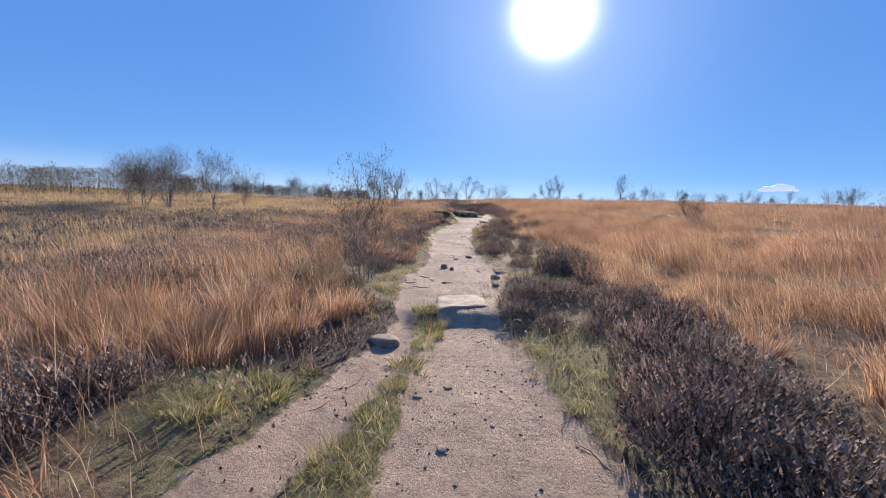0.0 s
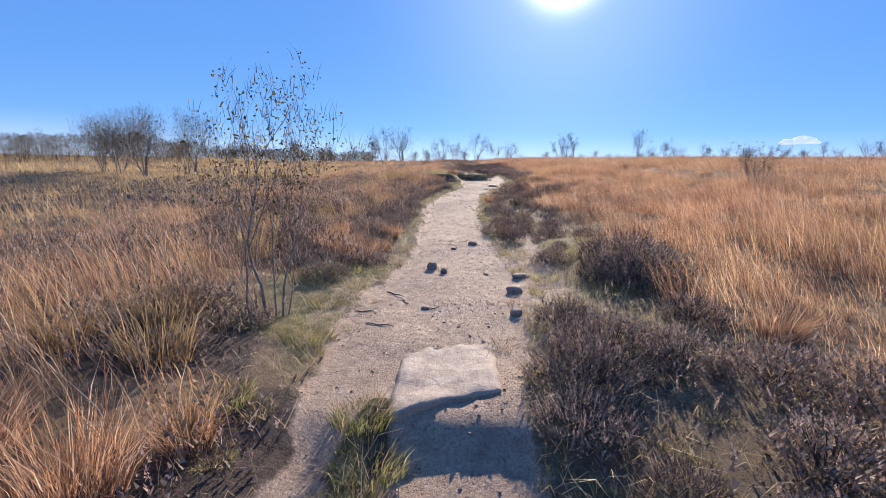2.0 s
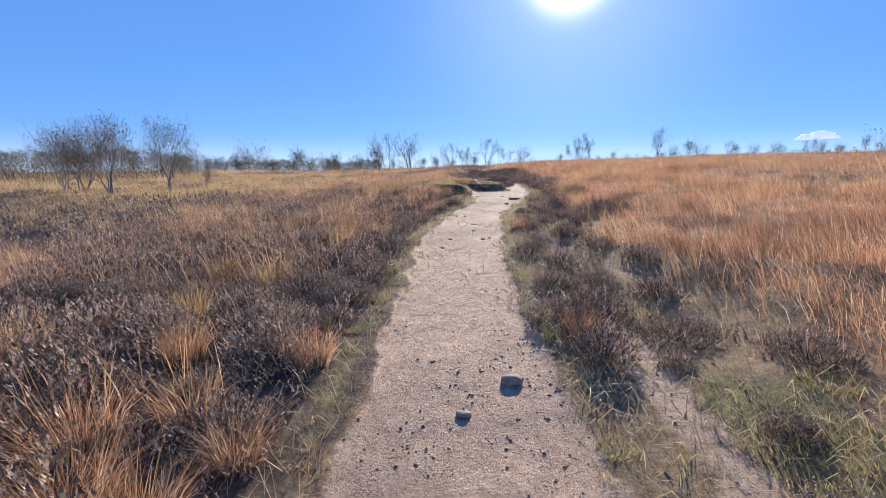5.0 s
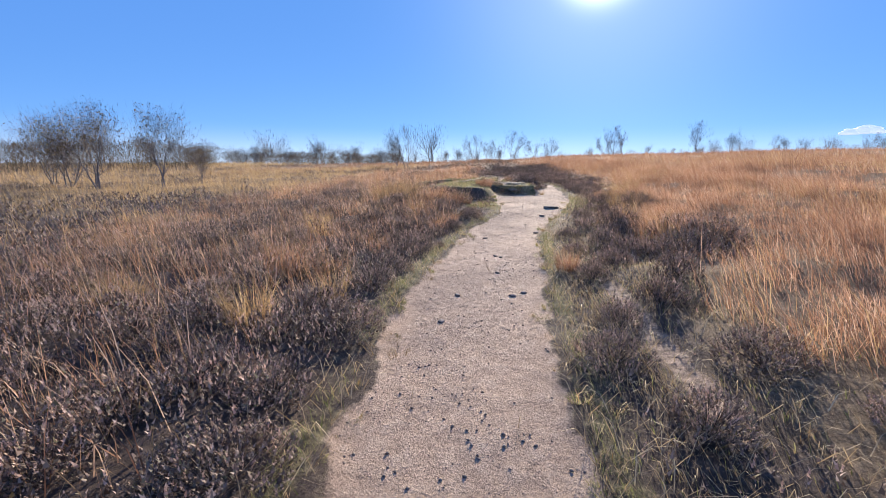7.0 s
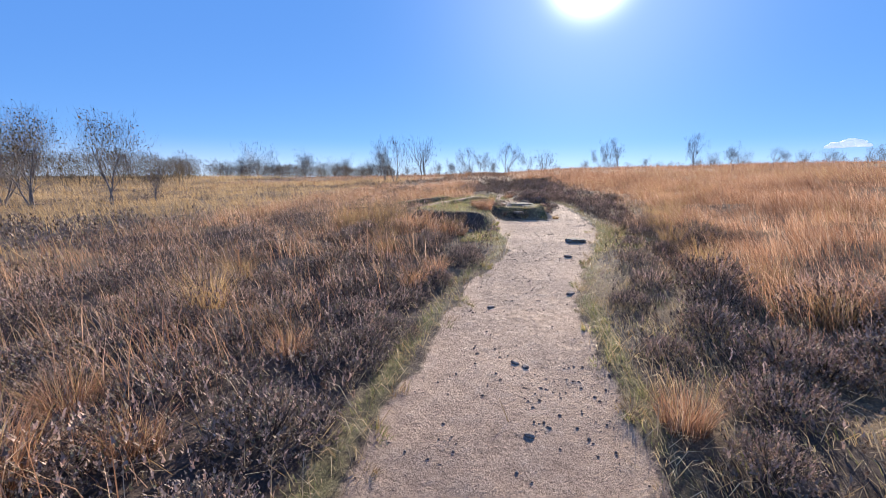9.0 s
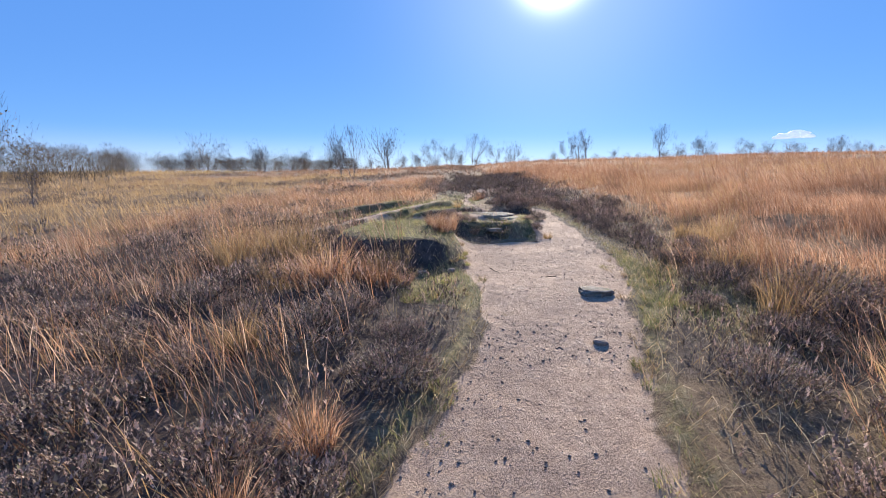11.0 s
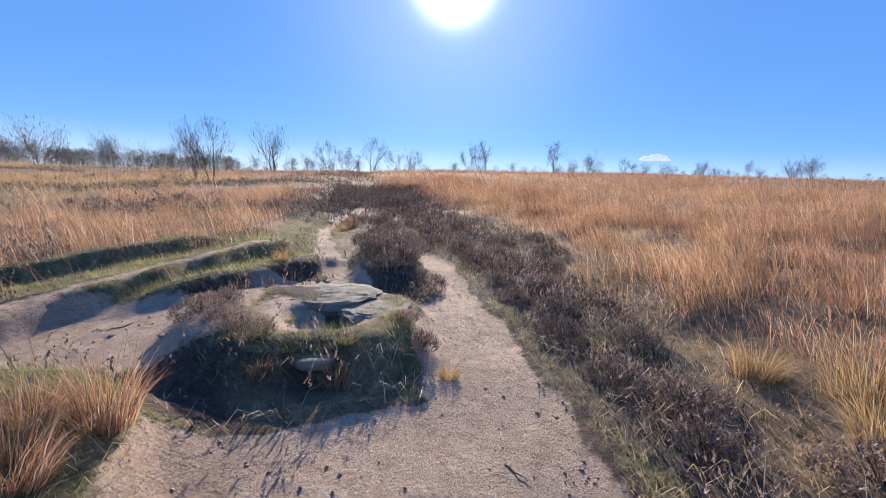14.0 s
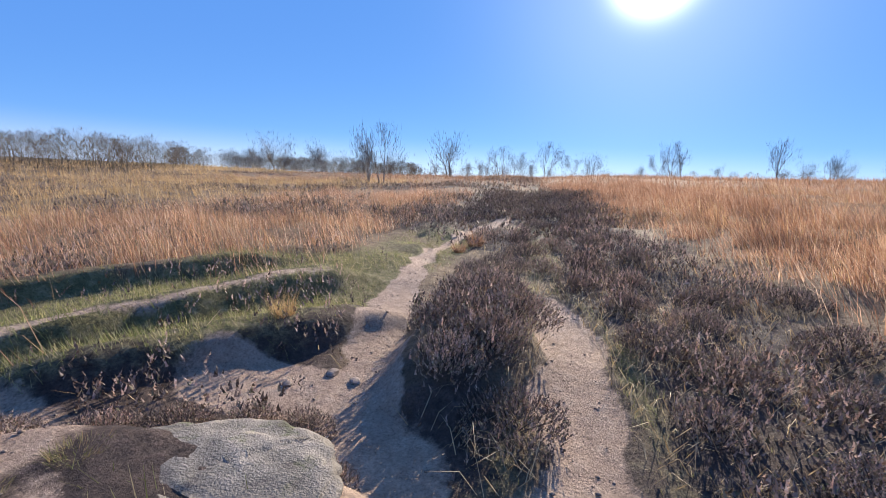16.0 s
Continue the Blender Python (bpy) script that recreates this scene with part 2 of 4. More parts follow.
def mesh_of(name, verts, tris, smooth_faces=False):
    me = bpy.data.meshes.new(name)
    verts, tris = np.asarray(verts, np.float32), np.asarray(tris, np.int32)
    me.vertices.add(len(verts))
    me.vertices.foreach_set("co", verts.ravel())
    me.loops.add(tris.size)
    me.loops.foreach_set("vertex_index", tris.ravel())
    me.polygons.add(len(tris))
    me.polygons.foreach_set("loop_start", np.arange(len(tris), dtype=np.int32) * 3)
    if smooth_faces:
        me.polygons.foreach_set("use_smooth", np.ones(len(tris), bool))
    me.update(calc_edges=True)
    me.validate()
    return me


def part(name, geometry, material, parent=None, label="", smooth_faces=False):
    me = geometry if isinstance(geometry, bpy.types.Mesh) else mesh_of(name, *geometry, smooth_faces)
    if not me.materials:
        me.materials.append(material)
    ob = new(name, me)
    if parent is not None:
        ob.parent = parent
    return tagged(ob, label)


def joined(pieces):
    verts, tris, n = [], [], 0
    for v, f in pieces:
        verts.append(v)
        tris.append(np.asarray(f) + n)
        n += len(v)
    return np.concatenate(verts), np.concatenate(tris)


def blades(base, height, width, lean, lean_dir, segs=2):
    """Tapered, bent blades. base (n,3); the rest per blade; lean_dir in radians."""
    n = len(base)
    turn = rng.uniform(0, 2 * np.pi, n)
    side = np.stack([np.cos(turn), np.sin(turn), np.zeros(n)], 1) * (width * 0.5)[:, None]
    out = np.stack([np.cos(lean_dir), np.sin(lean_dir), np.zeros(n)], 1)
    rows = []
    for k in range(segs + 1):
        s = k / segs
        drop = np.sqrt(np.clip(1 - (lean * s) ** 2 * 0.75, 0.1, 1))
        mid = base + out * (height * lean * s ** 1.6)[:, None]
        mid[:, 2] += height * s * drop
        if k < segs:
            taper = 1 - 0.55 * s
            rows += [mid - side * taper, mid + side * taper]
        else:
            rows.append(mid)
    m = len(rows)
    verts = np.stack(rows, 1).reshape(-1, 3)
    one = []
    for k in range(segs - 1):
        a = 2 * k
        one += [(a, a + 1, a + 3), (a, a + 3, a + 2)]
    a = 2 * (segs - 1)
    one.append((a, a + 1, a + 2))
    tris = (np.arange(n)[:, None, None] * m + np.array(one)[None]).reshape(-1, 3)
    return verts, tris


def sprigs(base, length, tilt, tilt_dir, leaves=6, size=0.02):
    """Heather sprigs: short leaf scales all round a slanting shoot."""
    n = len(base)
    d = np.stack([np.cos(tilt_dir) * np.sin(tilt), np.sin(tilt_dir) * np.sin(tilt), np.cos(tilt)], 1)
    verts = np.empty((n, leaves, 3, 3))
    for k in range(leaves):
        s = (k + 0.3) / leaves
        at = base + d * (length * s)[:, None]
        a = rng.uniform(0, 2 * np.pi, n)
        o = np.stack([np.cos(a), np.sin(a), rng.uniform(0.5, 1.4, n)], 1)
        o /= np.linalg.norm(o, axis=1)[:, None]
        w = np.stack([-np.sin(a), np.cos(a), np.zeros(n)], 1)
        z = size * (1.15 - 0.5 * s) * rng.uniform(0.7, 1.3, n)[:, None]
        verts[:, k, 0], verts[:, k, 1], verts[:, k, 2] = at - w * z * 0.45, at + w * z * 0.45, at + (o + d * 0.5) * z * 1.3
    return verts.reshape(-1, 3), np.arange(n * leaves * 3).reshape(-1, 3)


def tube(points, radii, sides=4):
    """A tapered tube along points, closed at the tip."""
    points, k = np.asarray(points, float), len(points)
    axis = points[-1] - points[0]
    axis /= np.linalg.norm(axis) + 1e-9
    u = np.cross(axis, (0.31, 0.87, 0.12))
    u /= np.linalg.norm(u)
    v = np.cross(axis, u)
    a = np.arange(sides) * 2 * np.pi / sides
    ring = np.cos(a)[:, None] * u + np.sin(a)[:, None] * v
    verts = (points[:, None] + ring[None] * np.asarray(radii)[:, None, None]).reshape(-1, 3)
    tris = []
    for i in range(k - 1):
        for j in range(sides):
            p, q = i * sides + j, i * sides + (j + 1) % sides
            tris += [(p, q, q + sides), (p, q + sides, p + sides)]
    tris += [((k - 1) * sides, (k - 1) * sides + j, (k - 1) * sides + j + 1) for j in range(1, sides - 1)]
    return verts, np.array(tris)


def rock_mesh(name, size, seed, rough=0.22, sub=3, flat_top=0.0, fine=0.05, crack=0.0):
    """A stone: a squashed, chipped ball with a flattened base."""
    bm = bmesh.new()
    bmesh.ops.create_icosphere(bm, subdivisions=sub, radius=1)
    off = Vector((seed * 3.7, seed * 1.3, -seed * 2.1))
    for v in bm.verts:
        d = v.co.copy()
        r = 1 + rough * noise.noise(d * 1.1 + off) + rough * 0.6 * noise.noise(d * 2.3 + off) + fine * noise.noise(d * 6 + off)
        q = Vector([math.copysign(abs(c) ** 0.8, c) for c in d]) * r
        if flat_top and q.z > 1 - flat_top:
            q.z = 1 - flat_top + (q.z - 1 + flat_top) * 0.25
        q.z = max(q.z, -0.6)
        if crack and q.z > 0:
            wob = 0.12 * noise.noise(d * 2.5 + off)
            for a, c, s in ((0.9, 0.15, 1.0), (-0.5, -0.25, 1.0), (0.1, 0.45, -1.0)):
                line = q.y * s - a * q.x - c + wob
                q.z -= crack * math.exp(-(line / 0.028) ** 2)
        v.co = Vector((q.x * size[0], q.y * size[1], q.z * size[2]))
    for f in bm.faces:
        f.smooth = sub > 2
    me = bpy.data.meshes.new(name)
    bm.to_mesh(me)
    bm.free()
    return me


# ---- the plan: path, banks and slopes ----
PROFILE = np.array([(-60, -1.6), (-10, -0.28), (0, 0.0), (4, 0.11), (7, 0.21), (10, 0.285), (16, 0.47), (18.8, 0.59), (22.6, 0.83), (27, 1.06),
                    (29, 1.13), (34.7, 1.27), (37.4, 1.38), (50, 1.85), (70, 2.55), (90, 3.05), (115, 3.1), (160, 2.0), (900, -20)])
CENTRE = np.array([(-60, 0.3), (0, 0.3), (11, 0.2), (16, 0.2), (20, 0.45), (23, 1.1), (26, 1.75), (29, 1.7), (35, 1.3), (900, 1.3)])
CROSS = np.array([(-900, -4), (-60, -1.0), (-22, -0.9), (-7, -0.25), (-2.2, 0.07), (-0.8, 0), (0.9, 0), (2.2, 0.12), (10, 0.75), (60, 2.2), (900, 2.2)])
LEFT = np.array([(-30, -0.3), (0, -0.22), (3, -0.17), (5, -0.06), (5.45, -0.06), (5.6, -0.6), (6.8, -0.7), (7.8, -0.55), (9.3, -0.42), (10.6, -0.48), (13.4, -0.58), (15, -0.68),
                 (17.5, -0.5), (19.7, -0.2), (20.6, 0.1), (21.6, 0.38), (22.4, 0.42), (23.2, 0.24), (24, 0.14), (25.0, 0.05), (25.3, 1.6), (27, 1.68), (27.4, 2.0), (30.6, 2.1)])
RIGHT = np.array([(-30, 1.2), (0, 1.2), (2, 1.13), (3, 0.95), (5, 0.72), (7, 0.85), (7.6, 1.1), (8.6, 1.05), (10, 0.88), (11.7, 0.72), (15, 0.78), (17.5, 0.93), (19, 1.02),
                  (20.7, 1.42), (22.5, 2.05), (24.3, 2.42), (26.3, 2.5), (29, 2.47), (30.2, 2.3), (30.6, 2.1)])
FIELD = np.array([(-60, 2.6), (4, 2.6), (7, 2.3), (15, 2.35), (20, 2.8), (23, 3.1), (25, 3.8), (27.5, 4.2), (31, 4.6), (36, 3.9), (42, 3.4), (60, 2.4), (200, 2.0)])


def along(table, y):
    return np.interp(y, table[:, 0], table[:, 1])


def block(x, y, cx, cy, rx, ry, soft=0.35):
    """1 inside a rounded block, falling to 0 over its steep sides."""
    wob = 0.22 * (value_noise(x, y, 0.5, 31) - 0.5)
    d = (np.abs((x - cx) / rx) ** 3 + np.abs((y - cy) / ry) ** 3) ** (1 / 3) + wob
    return 1 - smooth(1 - soft, 1 + soft * 0.4, d)


# turf banks beside the outcrop: a point of the foot line, and its slope in the plan
BANK_INNER, BANK_MIDDLE, BANK_OUTER = (-0.1, 27.85, 1.25), (-1.42, 27.05, 2.0), (-3.0, 28.3, 1.25)


def off_bank(x, y, line):
    """Metres behind a bank's foot line."""
    return (y - line[1] - line[2] * (x - line[0])) / math.sqrt(1 + line[2] ** 2)


def bank(x, y, line, y0, y1, rise):
    """A low turf bank with a rut in front of it."""
    d = off_bank(x, y, line) + 0.16 * (value_noise(x, y, 0.6, 12) - 0.5)
    ends = smooth(y0, y0 + 0.6, y) * (1 - smooth(y1 - 0.7, y1, y))
    return ends * (rise * smooth(-0.04, 0.14, d) * (1 - smooth(0.3, 0.75, d)) - 0.03 * smooth(-0.5, -0.25, d) * (1 - smooth(-0.15, 0.02, d)))


def bareness(x, y):
    """How bare and trodden the ground is, 0 to 1."""
    wob = 0.34 * (value_noise(x, y, 0.5, 3) - 0.5)
    b = smooth(-0.1, 0.07, x - along(LEFT, y) + wob) * smooth(-0.1, 0.07, along(RIGHT, y) - x + wob) * (1 - smooth(30.2, 30.7, y))
    # the narrow strand beside the first stretch
    sl = np.interp(y, [-30, 1.8, 2.9, 4.5, 5.6], [-6, -1.14, -0.83, -0.55, -0.62])
    sr = np.interp(y, [-30, 1.8, 3, 5.4, 5.8], [-5, -0.64, -0.38, -0.16, 0.2])
    b = np.maximum(b, smooth(-0.06, 0.06, x - sl + wob) * smooth(-0.06, 0.06, sr - x + wob) * (1 - smooth(5.6, 5.9, y)))
    # the way that climbs behind the boulders
    nl = np.interp(y, [26.9, 28, 29.2, 31.6, 33.5, 36.8, 40, 46], [1.3, 0.79, 0.47, 0.18, 0.28, 0.95, 1.6, 2.0])
    nr = np.interp(y, [26.9, 28.2, 29.4, 31.6, 33.5, 36.9, 40, 46], [1.75, 1.14, 0.88, 0.5, 0.55, 1.35, 1.95, 2.2])
    b = np.maximum(b, smooth(-0.07, 0.05, x - nl + wob) * smooth(-0.07, 0.05, nr - x + wob) * smooth(26.9, 27.3, y) * (1 - smooth(36.8, 37.8, y)))
    # trodden hollow between the banks
    b = np.maximum(b, block(x, y, -0.75, 26.55, 1.1, 0.85, 0.3) * 0.95)
    b = np.maximum(b, block(x, y, 0.35, 27.9, 0.55, 0.35, 0.3) * 0.9)
    b = np.maximum(b, 0.9 * block(x, y, 1.2, 27.3, 0.45, 0.5, 0.4))
    # worn top of the outcrop
    b = np.maximum(b, 0.75 * block(x, y, 0.8, 26.35, 0.7, 0.55, 0.4) * smooth(0.3, 0.55, value_noise(x, y, 0.5, 17)))
    # scuffed gritty verges
    b = np.maximum(b, 0.62 * block(x, y, 1.15, 8.0, 0.55, 1.5, 0.6) + 0.55 * block(x, y, 1.58, 14.6, 0.17, 2.4, 0.6) + 0.62 * block(x, y, 1.48, 10.5, 0.2, 2.1, 0.6) + 0.5 * block(x, y, -0.75, 7.0, 0.35, 1.4, 0.6))
    # worn crest of the second bank
    d = off_bank(x, y, BANK_MIDDLE) + 0.28 * (value_noise(x, y, 0.7, 14) - 0.5)
    b = np.maximum(b, 0.62 * smooth(0.08, 0.18, d) * (1 - smooth(0.26, 0.4, d)) * smooth(24.5, 25.5, y) * (1 - smooth(29.4, 30.6, y)))
    return b


def ground_height(x, y):
    x, y = np.asarray(x, float), np.asarray(y, float)
    u = x - along(CENTRE, y)
    h = along(PROFILE, y) + along(CROSS, u)
    near = 1 - smooth(40, 70, np.abs(y - 14)) * 0.6
    rough = 1 - bareness(x, y)
    h = h + rough * (0.10 * (value_noise(x, y, 1.6, 5) - 0.45) + 0.02 * near)
    h = h + smooth(4, 15, np.abs(u)) * 0.5 * (value_noise(x, y, 14, 8) - 0.5)
    # hummocks of heath and tussock grass away from the path
    away = np.maximum(along(LEFT, y) - x, x - along(RIGHT, y))
    h = h + smooth(0.4, 1.5, away) * (1 - 0.85 * block(x, y, -0.8, 27.5, 3.0, 4.2)) * (0.24 * (value_noise(x, y, 0.95, 15, 2) - 0.45) + 0.14 * (value_noise(x, y, 3.1, 16, 2) - 0.5))
    # the drop below the stone slab, worn out towards the start
    h = h - 0.09 * smooth(1.5, 4.6, y) * (1 - smooth(4.95, 5.35, y)) * smooth(-1.3, -0.5, x) * (1 - smooth(0.7, 1.3, x))
    h = h - 0.05 * smooth(4.2, 4.9, y) * (1 - smooth(5.1, 5.4, y)) * smooth(-0.3, 0.0, x) * (1 - smooth(0.6, 0.9, x))
    h = h + 0.34 * block(x, y, -0.8, 24.35, 1.05, 1.12, 0.32)
    h = h + 0.25 * block(x, y, 0.65, 26.4, 1.1, 0.84, 0.3)
    h = h - 0.12 * block(x, y, 0.78, 26.25, 0.32, 0.24, 0.6)
    h = h + 0.2 * block(x, y, 1.5, 28.9, 0.48, 1.1, 0.4)
    h = h + bank(x, y, BANK_INNER, 27.0, 29.6, 0.16) + bank(x, y, BANK_MIDDLE, 24.6, 30.6, 0.21) + bank(x, y, BANK_OUTER, 25.5, 31.0, 0.17)
    h = h + 0.02 * (value_noise(x, y, 0.16, 9, 3) - 0.5) + 0.035 * (value_noise(x, y, 0.8, 10, 2) - 0.5)
    return h


def spread_axis(a, b, step, low, high, grow=1.09):
    mid = list(np.arange(a, b, step))
    s, v, right = step, b, []
    while v < high:
        right.append(v)
        s *= grow
        v += s
    s, v, left = step, a, []
    while v > low:
        s *= grow
        v -= s
        left.append(v)
    return np.array(left[::-1] + mid + right + [high])


def ground_sheet():
    xs, ys = spread_axis(-3.6, 4.2, 0.065, -700, 700), spread_axis(-0.3, 32, 0.065, -300, 900)
    gx, gy = np.meshgrid(xs, ys)
    x, y = gx.ravel(), gy.ravel()
    nx, ny = len(xs), len(ys)
    i = (np.arange(ny - 1)[:, None] * nx + np.arange(nx - 1)[None]).ravel()
    tris = np.concatenate([np.stack([i, i + 1, i + nx + 1], 1), np.stack([i, i + nx + 1, i + nx], 1)])
    me = mesh_of("ground", np.stack([x, y, ground_height(x, y)], 1), tris, True)
    bare = bareness(x, y)
    dist = np.minimum(np.abs(x - along(LEFT, y)), np.abs(x - along(RIGHT, y)))
    green = np.clip(np.maximum(greenness(x, y), (dist < 0.35) * 0.35), 0, 1)
    for name, values in (("bare", bare), ("green", green), ("heath", heathness(x, y))):
        me.attributes.new(name, "FLOAT", "POINT").data.foreach_set("value", values.astype(np.float32))
    return me


def heathness(x, y):
    """Heather rather than grass, 0 to 1."""
    left = x < along(LEFT, y)
    field = along(FIELD, y)
    n = value_noise(x, y, 2.4, 21)
    right_side = (1 - smooth(field - 0.7, field + 0.1, x + 0.8 * (n - 0.5))) * (1 - (0.65 - 0.5 * smooth(0.45, 0.6, n)) * smooth(3.8, 5.4, y) * (1 - smooth(22.5, 25.5, y)))
    far = smooth(5, 9, along(LEFT, y) - x)
    left_side = smooth(0.42, 0.54, n - 0.13 * far + 0.19 * smooth(3.5, 6.5, y) * (1 - smooth(21, 28, y)) - 0.07 * smooth(25, 32, y) - 0.13 * (1 - smooth(3, 6, y)))
    left_side = np.maximum(left_side, block(x, y, -13, 46, 6, 2.2, 0.5) + block(x, y, -6, 52, 5, 2.6, 0.5) + block(x, y, -7, 36.5, 4, 1.3, 0.5) + block(x, y, -2.6, 2.1, 0.9, 0.7, 0.5))
    n2 = value_noise(x, y, 9.0, 25)
    far_right = smooth(0.72, 0.8, n2) * 0.8
    return np.where(left, left_side, np.maximum(right_side, far_right * (x > field)))


def greenness(x, y):
    """Short green turf."""
    g = block(x, y, -0.7, 29.8, 1.5, 1.9, 0.4) + block(x, y, -1.7, 28.3, 1.6, 1.3, 0.4) + 0.6 * block(x, y, 2.7, 22.6, 0.75, 1.6, 0.5)
    g = g + block(x, y, -0.1, 22.7, 0.55, 0.7, 0.4) + 0.75 * block(x, y, -0.8, 24.45, 1.1, 1.1, 0.4) + block(x, y, -0.35, 2.6, 0.3, 2.2, 0.5) + block(x, y, 1.35, 3.9, 0.55, 1.1, 0.5)
    g = g + block(x, y, 1.9, 8.6, 0.6, 2.0, 0.5) * 0.55 + block(x, y, -1.25, 2.4, 0.7, 1.0, 0.5) * 0.8 + block(x, y, -1.2, 7.4, 0.6, 1.6, 0.5) * 0.7 + block(x, y, 1.9, 13, 0.35, 6, 0.5) * 0.3
    g = g + 0.5 * block(x, y, 0.7, 26.2, 1.0, 0.8, 0.4) + 0.7 * block(x, y, 0.15, 33, 0.9, 2.5, 0.5)
    edge = np.exp(-((x - along(LEFT, y) + 0.15) / 0.16) ** 2) + np.exp(-((x - along(RIGHT, y) - 0.15) / 0.16) ** 2)
    return np.clip((g + 0.6 * edge) * (0.35 + value_noise(x, y, 0.7, 41)), 0, 1)


tagged(part("ground", ground_sheet(), GROUND), "rolling moorland with a trodden sandy path", "ground", kind="structure")


def on_ground(x, y):
    return float(ground_height(np.array([x]), np.array([y]))[0])


def scatter(n, x0, x1, y0, y1, keep):
    x, y = rng.uniform(x0, x1, n), rng.uniform(y0, y1, n)
    k = rng.uniform(0, 1, n) < keep(x, y)
    x, y = x[k], y[k]
    return np.stack([x, y, ground_height(x, y) - 0.01], 1)


# ---- standing stones of the path ----
def stone(name, label, x, y, size, seed, turn=0.0, sink=0.3, material=None, category="stone", flat_top=0.0, sub=3, rough=0.22, group="", tilt=0.0):
    ob = part(name, rock_mesh(name, size, seed, rough, sub, flat_top, 0.1 if sub > 3 else 0.05, 0.13 if sub > 4 else 0), material or PEBBLE)
    ob.matrix_basis = pose(x, y, on_ground(x, y) + size[2] * (0.6 - sink), tilt, 0, turn)
    return tagged(ob, label, category, group)


SLAB = "rough sandstone slab forming a step across the path"


def slab_mesh():
    """A flat, chipped slab with a broken front face."""
    bm = bmesh.new()
    nx, ny = 22, 30
    rows = []
    for j in range(ny + 1):
        row = []
        for i in range(nx + 1):
            u, v = i / nx, j / ny
            x = -0.07 + 0.68 * u + 0.03 * noise.noise((u * 4, v * 5, 3))
            y = 5.27 + 0.33 * u + v * 1.05 + 0.05 * noise.noise((u * 5, v * 2, 7)) * (1 - v)
            rim = min(1.0, 14 * min(v + 0.03, u + 0.03, 1.03 - u))
            z = on_ground(x, y + 0.25) + 0.03 - 0.05 * v - 0.02 * (1 - rim) + 0.02 * noise.noise((x * 3, y * 3, 1)) + 0.008 * noise.noise((x * 14, y * 14, 4))
            row.append(bm.verts.new((x, y, z)))
        rows.append(row)
    for j in range(ny):
        for i in range(nx):
            bm.faces.new((rows[j][i], rows[j][i + 1], rows[j + 1][i + 1], rows[j + 1][i])).smooth = True
    rim = [rows[0][i] for i in range(nx + 1)] + [rows[j][nx] for j in range(1, ny + 1)] + [rows[ny][i] for i in range(nx - 1, -1, -1)] + [rows[j][0] for j in range(ny - 1, 0, -1)]
    low = [bm.verts.new((v.co.x + 0.02 * noise.noise(v.co * 9), v.co.y + 0.03 * noise.noise(v.co * 7) + 0.015, v.co.z - 0.22)) for v in rim]
    for i in range(len(rim)):
        k = (i + 1) % len(rim)
        bm.faces.new((rim[k], rim[i], low[i], low[k]))
    bm.faces.new(low)
    bmesh.ops.recalc_face_normals(bm, faces=bm.faces)
    me = bpy.data.meshes.new("stone_slab")
    bm.to_mesh(me)
    bm.free()
    return me


tagged(part("stone_slab", slab_mesh(), SAND_ROCK), SLAB, "stone slab")
stone("stone_block", "dark angular stone half sunk beside the path", -0.55, 4.18, (0.16, 0.11, 0.08), 5, 12, 0.35, PEBBLE, "stone", 0.3, 3)
stone("stone_block", "flat sandstone block at the path edge", 1.66, 22.58, (0.17, 0.12, 0.07), 8, -12, 0.35, ROCK, "stone", 0.5, 4, 0.4)
stone("path_stone", "dark rounded stone in the sand", -0.03, 8.55, (0.065, 0.055, 0.06), 11, 30, 0.1, group="stones in the path")
stone("path_stone", "small dark stone in the sand", 0.13, 8.38, (0.045, 0.04, 0.045), 12, 70, 0.1, group="stones in the path")
stone("path_stone", "squat dark stone at the path edge", 0.93, 7.66, (0.085, 0.07, 0.06), 13, 15, 0.25, group="stones in the path")
stone("path_stone", "squat dark stone at the path edge", 0.86, 6.95, (0.055, 0.05, 0.045), 14, 40, 0.25, group="stones in the path")
stone("path_stone", "flat stone sunk in turf", 1.09, 8.28, (0.12, 0.06, 0.035), 15, 10, 0.3, group="stones in the path")
stone("path_stone", "flat grey stone lying in the sand", 0.53, 10.26, (0.075, 0.05, 0.04), 16, 5, 0.25, group="stones in the path")
stone("path_stone", "small broken brown stones in the sand", 0.22, 9.86, (0.045, 0.03, 0.022), 17, 5, 0.2, group="stones in the path")
for i, (sx, sy, sr) in enumerate([(-0.10, 2.95, 0.05), (0.13, 3.16, 0.045), (0.43, 2.6, 0.032), (0.10, 2.27, 0.05), (0.66, 8.43, 0.05), (0.01, 7.06, 0.06), (-0.02, 10.53, 0.03), (-0.23, 14.77, 0.055),
                                  (-0.15, 15.55, 0.05), (0.46, 15.6, 0.055), (0.59, 15.72, 0.05), (0.07, 18.8, 0.06), (0.34, 17.4, 0.05), (0.26, 17.46, 0.05), (0.29, 16.5, 0.045), (1.33, 21.3, 0.09),
                                  (1.03, 19.36, 0.08), (0.7, 28.15, 0.07), (0.88, 28.1, 0.06), (0.5, 27.95, 0.05), (-0.35, 23.15, 0.09), (0.02, 23.3, 0.09), (-0.9, 26.5, 0.05), (-0.4, 26.2, 0.05)]):
    stone("path_stone", "small dark brown stone in the sand", sx, sy, (sr * 0.75, sr * 0.55, sr * 0.33), 20 + i, i * 37, 0.35, sub=2, group="stones in the path")

